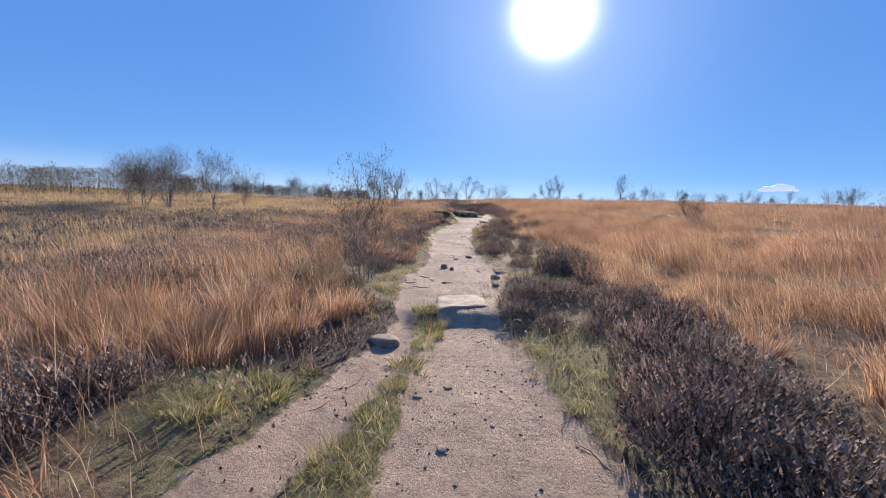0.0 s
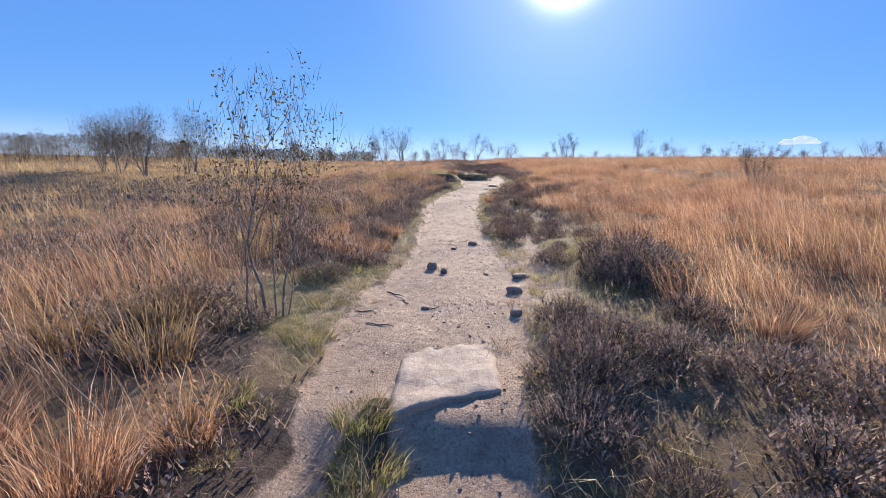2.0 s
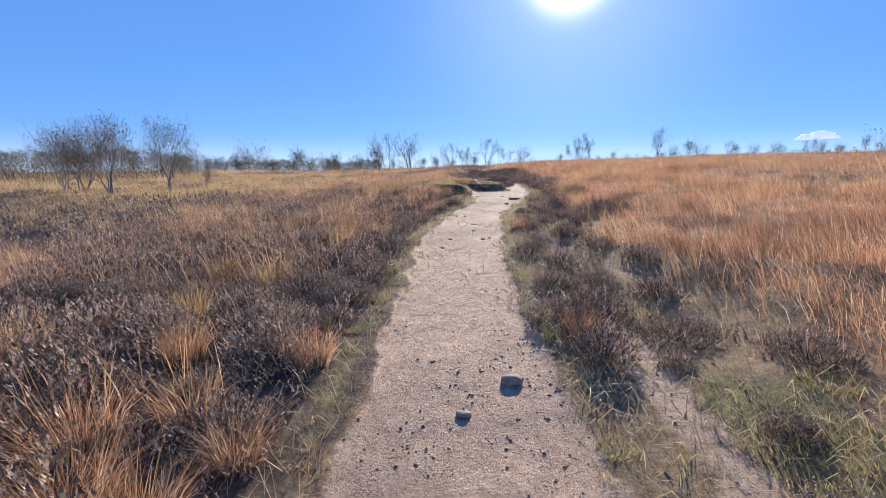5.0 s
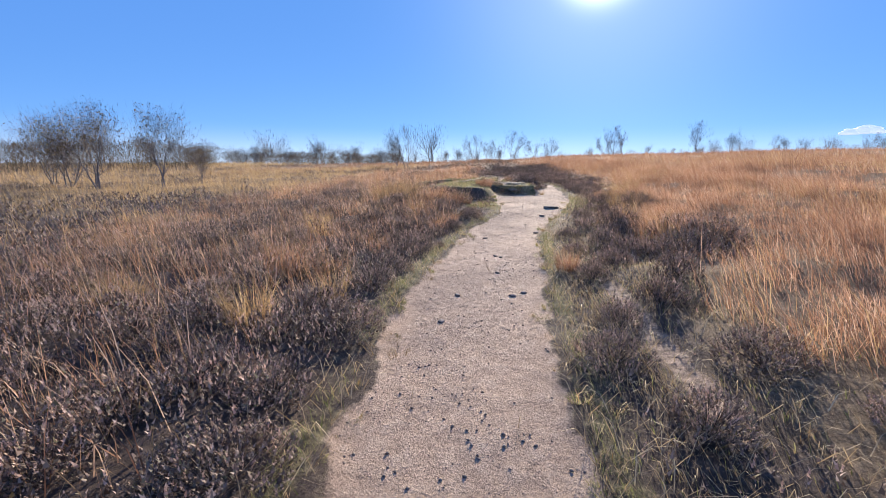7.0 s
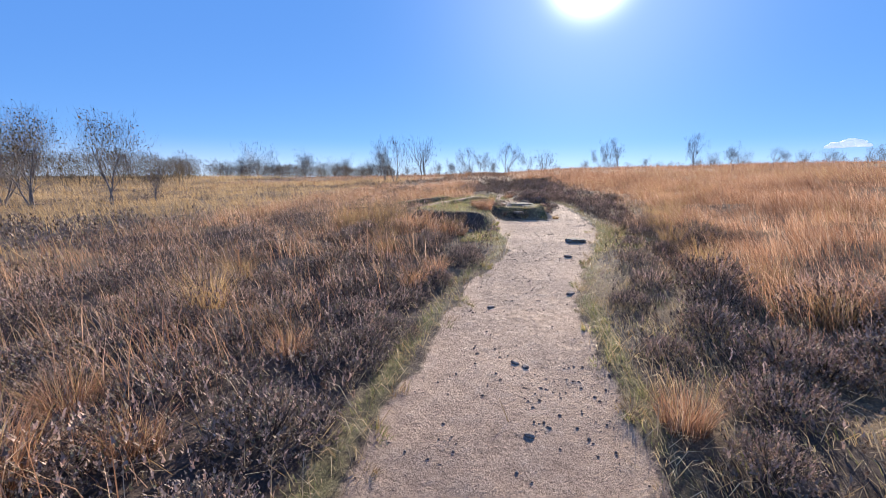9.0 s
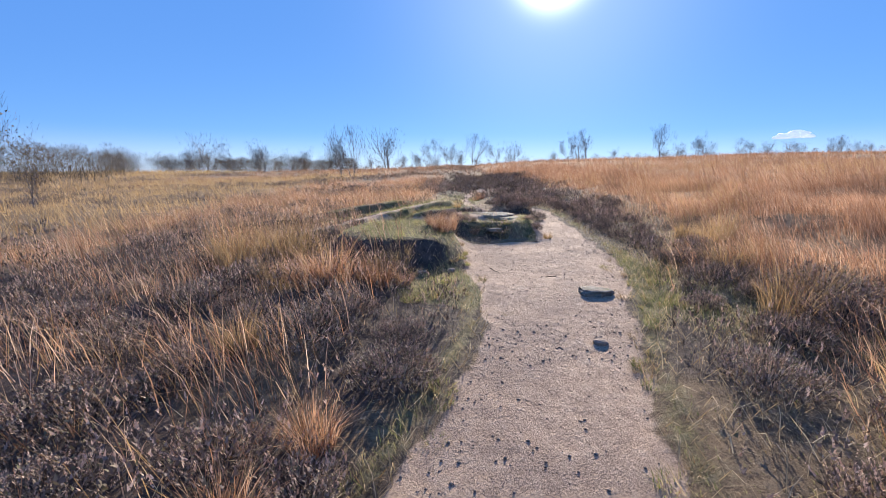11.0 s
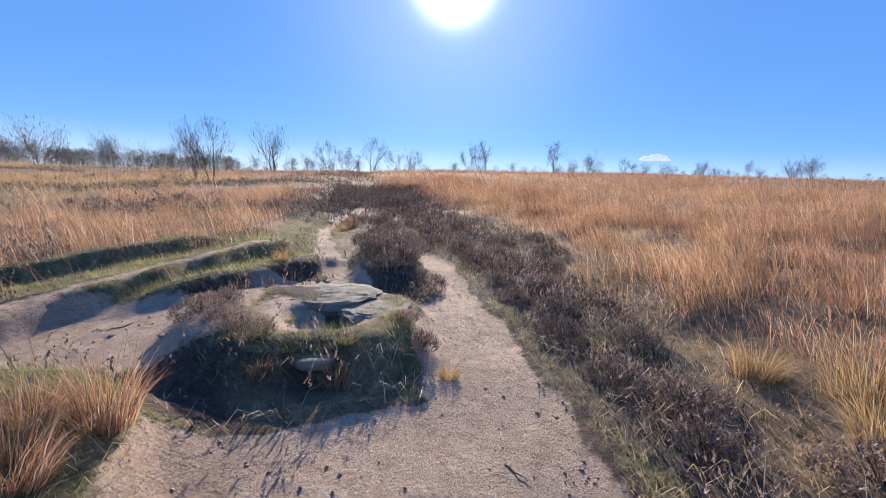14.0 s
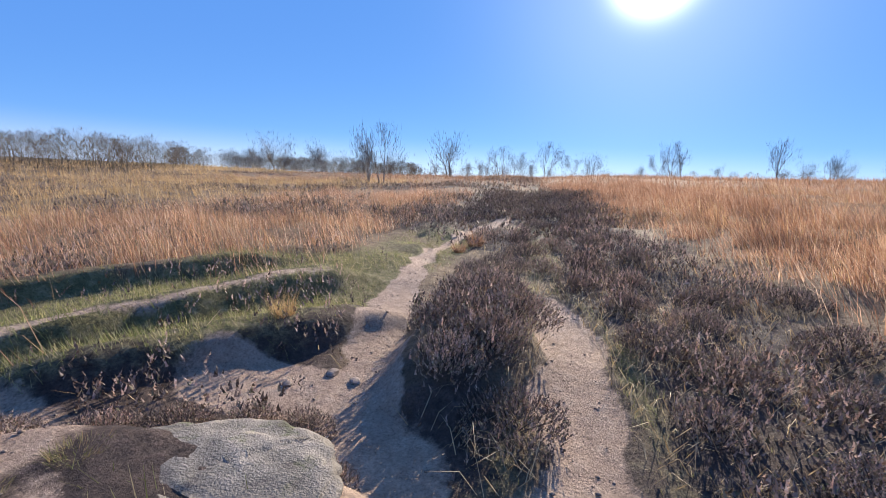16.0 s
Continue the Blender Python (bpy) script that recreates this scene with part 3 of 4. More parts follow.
# weathered boulders of the outcrop
stone("boulder", "smooth cracked sandstone boulder with moss", 0.84, 26.86, (0.47, 0.40, 0.16), 51, 12, 1.12, ROCK, "boulder", 0.5, 5, 0.14, "boulders of the outcrop")
stone("boulder", "low sandstone boulder sloping to the path", 1.24, 26.55, (0.30, 0.42, 0.12), 52, -14, 1.2, ROCK, "boulder", 0.45, 5, 0.14, "boulders of the outcrop")
stone("boulder", "pale flat stone set in a peat bank", 0.78, 25.66, (0.14, 0.09, 0.05), 54, 5, 0.2, ROCK, "boulder", 0.3, 3, 0.2, "boulders of the outcrop")


# ---- heather bushes ----
def heather_bush(seed_r, seed_h, count, flower):
    """Empty with woody stems, green-brown sprigs and faded flower spikes."""
    thing = new("heather_bush")
    a, q = rng.uniform(0, 2 * np.pi, count), np.sqrt(rng.uniform(0, 1, count))
    lump = 0.75 + 0.5 * value_noise(np.cos(a) * q * 2 + 9, np.sin(a) * q * 2 + seed_r * 50, 0.7, 77)
    dome = seed_h * np.sqrt(np.clip(1 - (q * 0.93) ** 2, 0, 1)) * lump
    lift = rng.uniform(0.0, 1, count) ** 0.55
    base = np.stack([np.cos(a) * q * seed_r, np.sin(a) * q * seed_r, np.maximum(dome * lift - 0.05, 0.0)], 1)
    tilt = np.clip(q * 0.8 * rng.uniform(0.4, 1.3, count), 0, 1.2)
    length = rng.uniform(0.06, 0.13, count)
    f = rng.uniform(0, 1, count) < flower * lift
    way = a + rng.normal(0, 0.5, count)
    tagged(part("foliage", sprigs(base[~f], length[~f], tilt[~f], way[~f], 6, 0.017), HEATHER, thing), kind="stuff")
    tagged(part("bloom", sprigs(base[f], length[f] * 1.15, tilt[f], way[f], 7, 0.0125), HEATHER_FLOWER, thing, "faded pinkish-brown flower spikes"), kind="stuff")
    stems = []
    for _ in range(16):
        b, r = rng.uniform(0, 2 * np.pi), rng.uniform(0.2, 0.85)
        tip = np.array([math.cos(b) * r * seed_r, math.sin(b) * r * seed_r, seed_h * math.sqrt(1 - r * r) * 0.9])
        stems.append(tube([tip * (0.1, 0.1, 0), tip * (0.55, 0.55, 0.5), tip], [0.006, 0.004, 0.002], 3))
    tagged(part("stem", joined(stems), STEM, thing), kind="stuff")
    return tagged(thing, "dry brown heather bush with faded flower spikes", "heather", "heather bushes by the path")


bush_kinds = [heather_bush(0.36, 0.34, 560, 0.35), heather_bush(0.30, 0.27, 420, 0.6), heather_bush(0.44, 0.38, 700, 0.25), heather_bush(0.26, 0.36, 420, 0.45)]
bush_used = [False] * len(bush_kinds)


def place(kinds, used, x, y, scale, sink=0.02, wide=1.0):
    k = int(rng.integers(len(kinds)))
    m = pose(x, y, on_ground(x, y) - sink, rng.uniform(-6, 6), rng.uniform(-6, 6), rng.uniform(0, 360)) @ Matrix.Diagonal((scale * wide, scale * wide, scale, 1))
    if used[k]:
        return copy_thing(kinds[k], m @ Matrix.Diagonal([1 / c for c in kinds[k].scale] + [1]))
    used[k] = True
    kinds[k].matrix_basis = m
    return kinds[k]


# rows of bushes along the right verge, the boulder island and the left verge
FIRST_VERGE = [(1.55, 2.2, 1.2), (1.75, 1.7, 1.2), (1.95, 2.5, 1.1), (1.7, 2.9, 1.2), (2.1, 3.2, 1.1), (1.85, 3.7, 1.15), (2.2, 4.1, 1), (2, 1.3, 1.1), (1.5, 0.9, 1), (1.95, 8.1, 0.95), (2.2, 7.7, 0.8), (1.5, 8.9, 0.7), (0.95, 5.25, 0.8), (1.1, 5.75, 0.95), (1.35, 6.1, 0.85), (1.75, 5.9, 0.7), (2.2, 6.6, 0.8), (1.25, 4.75, 0.5), (1.2, 6.7, 0.7)]
MIDDLE_VERGE = [(1.75, 9.6, 0.55), (2.1, 9.2, 0.6), (2.4, 10.4, 0.7), (1.6, 10.5, 0.5), (1.15, 10.6, 0.95), (1.0, 11.3, 0.85), (1.3, 11.5, 0.9), (1.1, 12.4, 0.85), (1.35, 13.2, 0.9), (1.05, 14.0, 0.9), (1.3, 14.8, 0.9), (1.55, 12.3, 0.8), (1.85, 11.0, 0.8), (2.1, 12.1, 0.85), (2.0, 13.9, 0.95),
        (2.3, 13.1, 0.9), (1.8, 15.2, 1.0), (2.2, 15.9, 1.05), (1.35, 16.2, 0.85), (1.75, 16.8, 1.1), (2.3, 17.2, 1.1), (1.4, 17.6, 0.8), (1.9, 18.0, 1.0), (1.5, 18.9, 0.8), (2.3, 18.6, 1.0), (1.9, 19.4, 0.95),
        (2.5, 19.9, 1.0), (2.1, 20.5, 0.8), (2.7, 21.0, 0.9), (2.4, 18.95, 1.5), (3.1, 18.25, 1.7), (3.4, 17.7, 1.5), (2.8, 17.1, 1.4), (2.15, 17.45, 1.3), (3.2, 21.3, 1.2), (3.5, 21.9, 1.3), (2.3, 8.35, 1.5), (2.25, 7.85, 1.4), (1.9, 4.85, 1.0), (2.35, 5.0, 1.1), (2.2, 5.6, 1.0), (2.65, 5.5, 1.0), (1.65, 4.5, 0.8), (2.6, 4.5, 1.0), (2.5, 22.0, 0.7), (2.9, 22.6, 0.9), (3.2, 23.3, 1.0), (2.6, 21.2, 0.8), (3.1, 23.7, 0.9), (3.5, 24.1, 1.0), (3.6, 23.4, 0.9), (3.3, 22.8, 1.0)]
NEAR_LEFT = [(-2.5, 2.2, 0.9), (-2.9, 2.5, 1.0), (-2.15, 1.8, 0.8), (-3.2, 2.1, 1.0), (-2.05, 2.3, 0.7), (-2.7, 1.6, 0.9), (-3.5, 2.6, 1.0)]
ISLAND = [(1.45, 28.1, 0.8), (1.65, 28.4, 0.95), (1.4, 28.7, 1.0), (1.75, 28.9, 0.9), (1.5, 29.3, 1.0), (1.3, 29.8, 0.9), (1.7, 29.7, 0.85), (1.45, 30.5, 0.8), (1.15, 31.2, 0.7), (1.5, 31.6, 0.8), (1.85, 27.85, 0.7)]
OUTCROP = [(1.5, 25.9, 0.6), (1.38, 26.15, 0.5), (0.2, 25.95, 0.55), (0.0, 26.15, 0.6), (-0.25, 26.3, 0.6), (-0.1, 26.6, 0.55), (-0.3, 26.65, 0.5), (0.2, 27.35, 0.6), (0.5, 27.5, 0.65), (-0.1, 27.2, 0.6), (-0.35, 26.95, 0.5), (0.75, 27.55, 0.5), (1.1, 27.2, 0.35)]
UPPER_VERGE = [(2.6, 22.5, 0.5), (3.0, 22.1, 0.7), (2.85, 23.8, 0.75), (2.95, 24.6, 0.8), (2.9, 25.4, 0.8), (3.2, 25.0, 0.8), (2.85, 26.2, 0.8), (3.1, 26.8, 0.9), (3.5, 26.0, 0.8), (2.8, 27.3, 0.85), (3.3, 27.6, 0.9), (2.85, 28.1, 0.9), (3.7, 27.1, 0.9),
        (3.2, 28.7, 1.0), (2.8, 29.1, 0.9), (3.7, 28.4, 0.95), (4.1, 29.2, 0.95), (3.3, 29.7, 1.0), (2.8, 30.1, 1.0), (2.4, 30.9, 1.0), (3.0, 31.1, 1.0), (3.7, 30.6, 1.0), (2.0, 31.6, 1.0), (2.6, 32.1, 1.05),
        (3.3, 32.4, 1.05), (1.7, 32.7, 0.95), (2.2, 33.4, 1.05), (2.9, 33.8, 1.05), (1.6, 34.2, 0.9), (2.4, 35.0, 1.0), (1.9, 36.1, 1.0), (2.7, 36.5, 1.05), (4.4, 30.4, 0.9)]
for rows, size in ((FIRST_VERGE, 1.0), (MIDDLE_VERGE, 0.8), (NEAR_LEFT, 0.9), (ISLAND, 0.85), (OUTCROP, 0.7), (UPPER_VERGE, 0.66)):
    for bx, by, s in rows:
        place(bush_kinds, bush_used, bx + (0.03 if rows is ISLAND else 0.08), by, s * size, wide=1.1)


tries = 0
taken = []
while len(taken) < 145 and tries < 4000:
    tries += 1
    by = rng.uniform(1.5, 24.0)
    bx = float(along(LEFT, by)) - 0.4 - rng.uniform(0, 1) ** 1.4 * 4.2 - (0.6 if by < 5.5 else 0)
    if float(heathness(np.array([bx]), np.array([by]))[0]) < 0.5 or any((bx - u) ** 2 + (by - v) ** 2 < 0.2 for u, v in taken) or (by > 22 and bx > -2.3) or (by < 4.6 and bx > -1.9) or (bx + 1.3) ** 2 + (by - 7) ** 2 < 0.12:
        continue
    taken.append((bx, by))
    place(bush_kinds, bush_used, bx, by, rng.uniform(0.5, 0.8), wide=1.3)


# ---- grass tussocks ----
def tussock(material, label, count, radius, tall, lean, category="grass tussock"):
    thing = new("grass_tussock")
    a, q = rng.uniform(0, 2 * np.pi, count), np.sqrt(rng.uniform(0, 1, count)) * radius
    base = np.stack([np.cos(a) * q, np.sin(a) * q, np.zeros(count) - 0.02], 1)
    h = tall * rng.uniform(0.45, 1.0, count)
    tagged(part("tuft", blades(base, h, rng.uniform(0.004, 0.008, count), np.clip(rng.normal(lean, 0.22, count), 0.05, 0.98), a + rng.normal(0, 0.6, count), 2), material, thing), kind="stuff")
    heads = rng.uniform(0, 1, count) < 0.12
    n = int(heads.sum())
    tagged(part("seed_stalk", blades(base[heads], h[heads] * 1.3, np.full(n, 0.0045), np.clip(rng.normal(lean * 0.6, 0.12, n), 0.05, 0.9), a[heads] + rng.normal(0, 0.4, n), 3), PALE_GRASS, thing, "pale dry seed stalks"), kind="stuff")
    return tagged(thing, label, category, "grass tussocks")


orange_kinds = [tussock(MOOR_GRASS, "tall dry orange moor grass tussock", 420, 0.20, 0.62, 0.45), tussock(MOOR_GRASS, "dry orange grass tussock, tips blown over", 380, 0.17, 0.5, 0.6)]
orange_used = [False] * 2
green_kinds = [tussock(GREEN_GRASS, "low green and straw grass tuft", 260, 0.13, 0.13, 0.65, "grass tuft"), tussock(GREEN_GRASS, "mixed green grass tuft at the path edge", 300, 0.18, 0.16, 0.65, "grass tuft")]
green_used = [False] * 2
straw_kinds = [tussock(PALE_GRASS, "bleached straw-coloured grass tussock", 300, 0.16, 0.5, 0.55), tussock(PALE_GRASS, "thin pale grass stalks leaning over", 200, 0.2, 0.65, 0.5)]
straw_used = [False] * 2
ORANGE_NEAR = [(-1.75, 3.0, 1.0), (-2.1, 3.4, 1.15), (-1.6, 3.6, 0.95), (-2.5, 3.0, 1.1), (-1.35, 3.9, 0.85), (-2.0, 4.1, 1.1), (-2.6, 3.9, 1.1), (-1.15, 4.5, 0.8), (-3.1, 3.4, 1.1), (-3.2, 4.3, 1.1), (-1.7, 4.6, 0.9), (-1.0, 4.95, 0.7), (-1.35, 9.0, 0.8), (-1.0, 8.9, 0.75), (-1.7, 9.4, 0.8), (-0.85, 9.35, 0.6), (-1.3, 9.7, 0.7), (-1.75, 10.3, 0.6), (-1.2, 10.5, 0.5), (-0.85, 10.35, 0.55), (-2.2, 15.6, 0.9), (-1.8, 16.0, 0.7)]
ORANGE_FURTHER = [(-2.6, 16.4, 0.8), (-1.55, 17.3, 0.7), (-0.9, 19.3, 0.7), (-0.7, 19.9, 0.6), (-1.35, 22.5, 1.3), (-1.5, 22.35, 1.15), (-0.8, 22.5, 0.6), (-0.55, 22.6, 0.55), (-1.0, 22.75, 0.5), (-0.15, 24.35, 0.65), (-0.05, 24.75, 0.6), (-0.3, 24.7, 0.55), (1.15, 11.0, 0.5), (1.2, 16.6, 0.6), (0.42, 25.62, 0.35), (0.9, 33.4, 0.6), (0.75, 32.6, 0.5), (3.0, 2.5, 0.9), (2.8, 3.5, 0.8), (3.2, 1.6, 0.9), (2.9, 5.0, 0.85), (2.75, 6.3, 0.8)]
for gx, gy, s in ORANGE_NEAR + ORANGE_FURTHER:
    place(orange_kinds, orange_used, gx, gy, s)
STRAWS_NEAR = [(-2.4, 23.9, 1.2), (-2.8, 24.3, 1.3), (-2.2, 24.2, 1.1), (-3.3, 24.0, 1.2), (-2.9, 23.4, 1.1), (-2.0, 22.6, 0.9), (-1.9, 6.1, 0.9), (-1.6, 5.6, 0.9), (-2.3, 5.7, 0.9), (-2.4, 8.6, 0.9), (-2.9, 10.2, 0.9), (-2.7, 12.4, 0.9), (-1.9, 12.0, 0.7), (-2.3, 11.2, 0.8), (-1.8, 14.2, 0.8), (-1.4, 15.0, 0.7)]
STRAWS_FURTHER = [(-3.4, 14.6, 1.0), (-2.9, 18.2, 0.9), (-3.6, 19.9, 1.0), (-0.95, 23.1, 0.7), (-0.65, 23.2, 0.6), (-1.6, 20.9, 0.8), (3.9, 24.3, 0.9), (4.1, 23.5, 0.9), (4.0, 25.2, 0.8), (4.3, 24.7, 0.9), (3.1, 21.6, 1.0), (3.4, 23.0, 1.1), (3.7, 22.0, 1.0), (3.0, 18.0, 0.9), (3.3, 19.4, 1.0), (2.9, 20.2, 0.8), (0.95, 25.55, 0.4), (1.75, 25.62, 0.35), (0.1, 28.55, 0.4)]
for gx, gy, s in STRAWS_NEAR + STRAWS_FURTHER:
    place(straw_kinds, straw_used, gx, gy, s)
GREEN_NEAR = [(-0.85, 4.9, 0.8), (-1.0, 5.3, 0.9), (-0.78, 5.25, 0.7), (1.5, 4.9, 0.7), (1.75, 5.3, 0.7), (2.0, 4.4, 0.8), (-0.38, 2.6, 0.9), (-0.3, 3.1, 0.8), (-0.45, 2.1, 1.0), (-0.25, 3.6, 0.8), (-0.15, 4.2, 0.9), (-0.12, 4.6, 1.0), (-0.1, 5.0, 1.0), (-0.2, 5.25, 0.9), (-1.15, 2.7, 1.0), (-1.4, 2.3, 1.1), (-1.0, 3.2, 0.8), (1.25, 3.6, 0.8), (1.3, 4.3, 0.8), (1.1, 4.0, 0.6), (1.45, 5.1, 0.7), (1.2, 7.6, 0.8), (1.45, 7.2, 0.8), (1.35, 8.1, 0.8), (-0.85, 6.2, 1.0), (-0.95, 7.0, 1.1), (-0.8, 7.6, 0.9), (-1.0, 8.1, 1.0), (-1.2, 8.3, 1.0)]
GREEN_FURTHER = [(-0.75, 11.0, 0.7), (-0.7, 11.8, 0.6), (1.0, 9.6, 0.7), (1.15, 17.0, 0.7), (1.2, 19.7, 0.8), (1.55, 20.9, 0.8), (1.95, 21.6, 0.9), (2.25, 22.2, 1.0), (2.5, 22.8, 1.0), (2.7, 23.2, 1.0), (2.45, 21.9, 0.9), (0.2, 23.6, 0.6), (0.18, 23.95, 0.6), (0.1, 22.5, 0.9), (-0.2, 22.4, 1.0), (-0.1, 22.9, 0.9), (-0.4, 22.2, 0.9), (0.03, 7.98, 0.3), (0.08, 8.55, 0.45), (1.1, 8.5, 0.7), (2.1, 9.0, 0.9), (2.3, 10.0, 0.8)]
for gx, gy, s in GREEN_NEAR + GREEN_FURTHER:
    place(green_kinds, green_used, gx, gy, s)


edge_kinds = [tussock(GREEN_GRASS, "small green tuft fraying the path edge", 110, 0.09, 0.11, 0.75, "grass tuft"), tussock(STRAW, "small bleached tuft fraying the path edge", 90, 0.1, 0.12, 0.8, "grass tuft")]
edge_used = [False] * 2
for table, way in ((LEFT, -1), (RIGHT, 1)):
    for gy in np.arange(1.6, 24.5, 0.3):
        gy = gy + rng.uniform(-0.15, 0.15)
        place(edge_kinds, edge_used, float(along(table, gy)) + way * rng.normal(0.04, 0.09), gy, rng.uniform(0.5, 1.1))
for gx, gy, s in [(0.22, 26.62, 0.9), (0.32, 26.85, 0.8), (0.15, 26.35, 0.9), (0.3, 26.4, 0.7), (0.5, 26.3, 0.6), (1.0, 25.8, 0.8), (0.6, 25.75, 0.7), (1.3, 26.0, 0.8), (0.9, 26.05, 0.6), (0.3, 25.85, 0.8), (1.35, 25.6, 0.7)]:
    place(green_kinds, green_used, gx, gy, s * 0.6)

# ---- grass and heath too dense to count ----
def wind(n):
    return rng.normal(3.1, 0.8, n)


def stuff(name, geometry, material, label, category):
    return tagged(part(name, geometry, material), label, category, kind="stuff")


def field_keep(x, y):
    return smooth(-0.5, 1.3, x - along(FIELD, y) + 1.6 * (value_noise(x, y, 1.1, 61) - 0.5)) * (0.28 + 1.0 * smooth(0.35, 0.6, value_noise(x, y, 0.5, 62)))


def field_near(x, y):
    return field_keep(x, y) * (1 - smooth(7, 11.5, x)) * (1 - smooth(28, 38, y))


def field_mid(x, y):
    return field_keep(x, y) * smooth(6.5, 10.5, x) * (1 - smooth(24, 32, x)) * (1 - smooth(44, 58, y))


def field_up(x, y):
    return field_keep(x, y) * smooth(28, 36, y) * (1 - smooth(50, 62, y))


def left_near(x, y):
    return left_grass(x, y) * smooth(-10, -6.5, x)


def left_mid(x, y):
    return left_grass(x, y) * (1 - smooth(-10, -6.5, x)) * smooth(-38, -28, x)


def grass_layer(n, x0, x1, y0, y1, keep, tall, width, lean, segs):
    p = scatter(n, x0, x1, y0, y1, keep)
    k = len(p)
    clump = 0.3 + 0.95 * smooth(0.25, 0.75, value_noise(p[:, 0], p[:, 1], 0.8, 66, 2)) + 0.4 * value_noise(p[:, 0], p[:, 1], 4.0, 67)
    grown = rng.uniform(0.22, 1.1, k)
    return blades(p, tall * clump * grown, width * rng.uniform(0.6, 1.3, k), np.clip(rng.normal(lean, 0.2, k) + 0.3 * (0.7 - grown), 0.05, 0.97), wind(k), segs)


stuff("moor_grass", grass_layer(350000, 2.2, 11.5, -1.0, 38, field_near, 0.42, 0.005, 0.7, 2), MOOR_GRASS, "dense tall dry orange moor grass", "grass")
stuff("moor_grass", joined([grass_layer(320000, 6.5, 32, -2, 58, field_mid, 0.44, 0.0105, 0.66, 1), grass_layer(80000, 2.0, 9.0, 28, 62, field_up, 0.48, 0.012, 0.55, 1)]), MOOR_GRASS, "dense dry orange moor grass on the slope", "grass")


def fleck_keep(x, y):
    return field_keep(x, y) * smooth(0.45, 0.62, value_noise(x, y, 2.2, 63))


stuff("seed_stalks", joined([grass_layer(36000, 2.2, 9.0, -1.0, 40, fleck_keep, 0.56, 0.0055, 0.68, 2), grass_layer(40000, 9.0, 24, 0, 50, fleck_keep, 0.56, 0.010, 0.66, 1)]), PALE_GRASS, "pale seed stalks above the orange grass", "grass")


def beyond(x, y):
    return np.maximum(smooth(22, 32, x), smooth(42, 58, y)) * np.where((x < along(LEFT, y)) & (y < 60), 0.5, 1.0) * (0.3 + value_noise(x, y, 3, 70))


stuff("moor_grass", grass_layer(210000, -30, 110, 0, 125, beyond, 0.5, 0.035, 0.4, 1), MOOR_GRASS, "far dry orange grass over the hill", "grass")


def left_grass(x, y):
    u = along(LEFT, y) - x
    return (1 - 0.68 * heathness(x, y)) * smooth(0.5, 1.3, u + 0.6 * (value_noise(x, y, 0.9, 71) - 0.5)) * (1 - greenness(x, y)) * (1 - smooth(0.2, 0.5, bareness(x, y))) * (0.25 + 1.0 * smooth(0.3, 0.62, value_noise(x, y, 0.6, 72)))


stuff("moor_grass", grass_layer(140000, -10, -0.6, -1, 45, left_near, 0.46, 0.0065, 0.55, 2), MOOR_GRASS, "dry orange grass among the heather", "grass")
stuff("straw_grass", grass_layer(56000, -10, -0.6, 0, 40, left_near, 0.5, 0.005, 0.68, 2), PALE_GRASS, "pale dry grass stalks among the heather", "grass")
stuff("straw_grass", joined([grass_layer(130000, -38, -6.5, -2, 66, left_mid, 0.45, 0.018, 0.5, 1), grass_layer(40000, -70, -32, 5, 90, left_grass, 0.55, 0.05, 0.4, 1)]), PALE_GRASS, "pale dry grass over the flat moor", "grass")


def turf(x, y):
    return smooth(0.2, 0.7, greenness(x, y)) * (1 - smooth(0.35, 0.7, bareness(x, y)))


stuff("turf", grass_layer(420000, -3.6, 3.4, 1, 34, turf, 0.085, 0.0045, 0.6, 1), GREEN_GRASS, "short green turf on the banks and verges", "grass")


def verge_grass(x, y):
    u = x - along(RIGHT, y)
    return smooth(0.1, 0.5, u) * (1 - smooth(0.0, 0.8, x - along(FIELD, y))) * (1 - smooth(0.25, 0.6, bareness(x, y))) * (0.15 + 0.9 * smooth(0.35, 0.6, value_noise(x, y, 0.5, 83)))


stuff("straw_grass", grass_layer(80000, 0.8, 4.6, 0.5, 33, verge_grass, 0.125, 0.005, 0.8, 2), STRAW, "flattened grey straw grass between the heather", "grass")
stuff("turf", grass_layer(46000, 0.8, 4.2, 0.5, 28, verge_grass, 0.075, 0.005, 0.65, 2), GREEN_GRASS, "low green grass between the heather", "grass")


def verge(x, y):
    u = x - along(RIGHT, y)
    v = along(LEFT, y) - x
    near = np.where(u > 0, np.exp(-u / 1.4), np.where(v > 0, np.exp(-v / 0.5), 0.05))
    near = near * (1 - block(x, y, 0.75, 26.5, 1.0, 0.8, 0.2))
    return near * (1 - smooth(0.6, 0.95, bareness(x, y)) * 0.97) * (0.2 + 0.8 * value_noise(x, y, 0.5, 81))


def litter_layer(n, x0, x1, y0, y1):
    p = scatter(n, x0, x1, y0, y1, verge)
    p[:, 2] += 0.012
    k = len(p)
    return blades(p, rng.uniform(0.08, 0.3, k), rng.uniform(0.003, 0.006, k), rng.uniform(0.93, 1.1, k), rng.uniform(0, 6.28, k), 2)


stuff("straw_litter", litter_layer(90000, -2.5, 4.2, 0.8, 33), STRAW, "bleached straw lying on the verges", "litter")


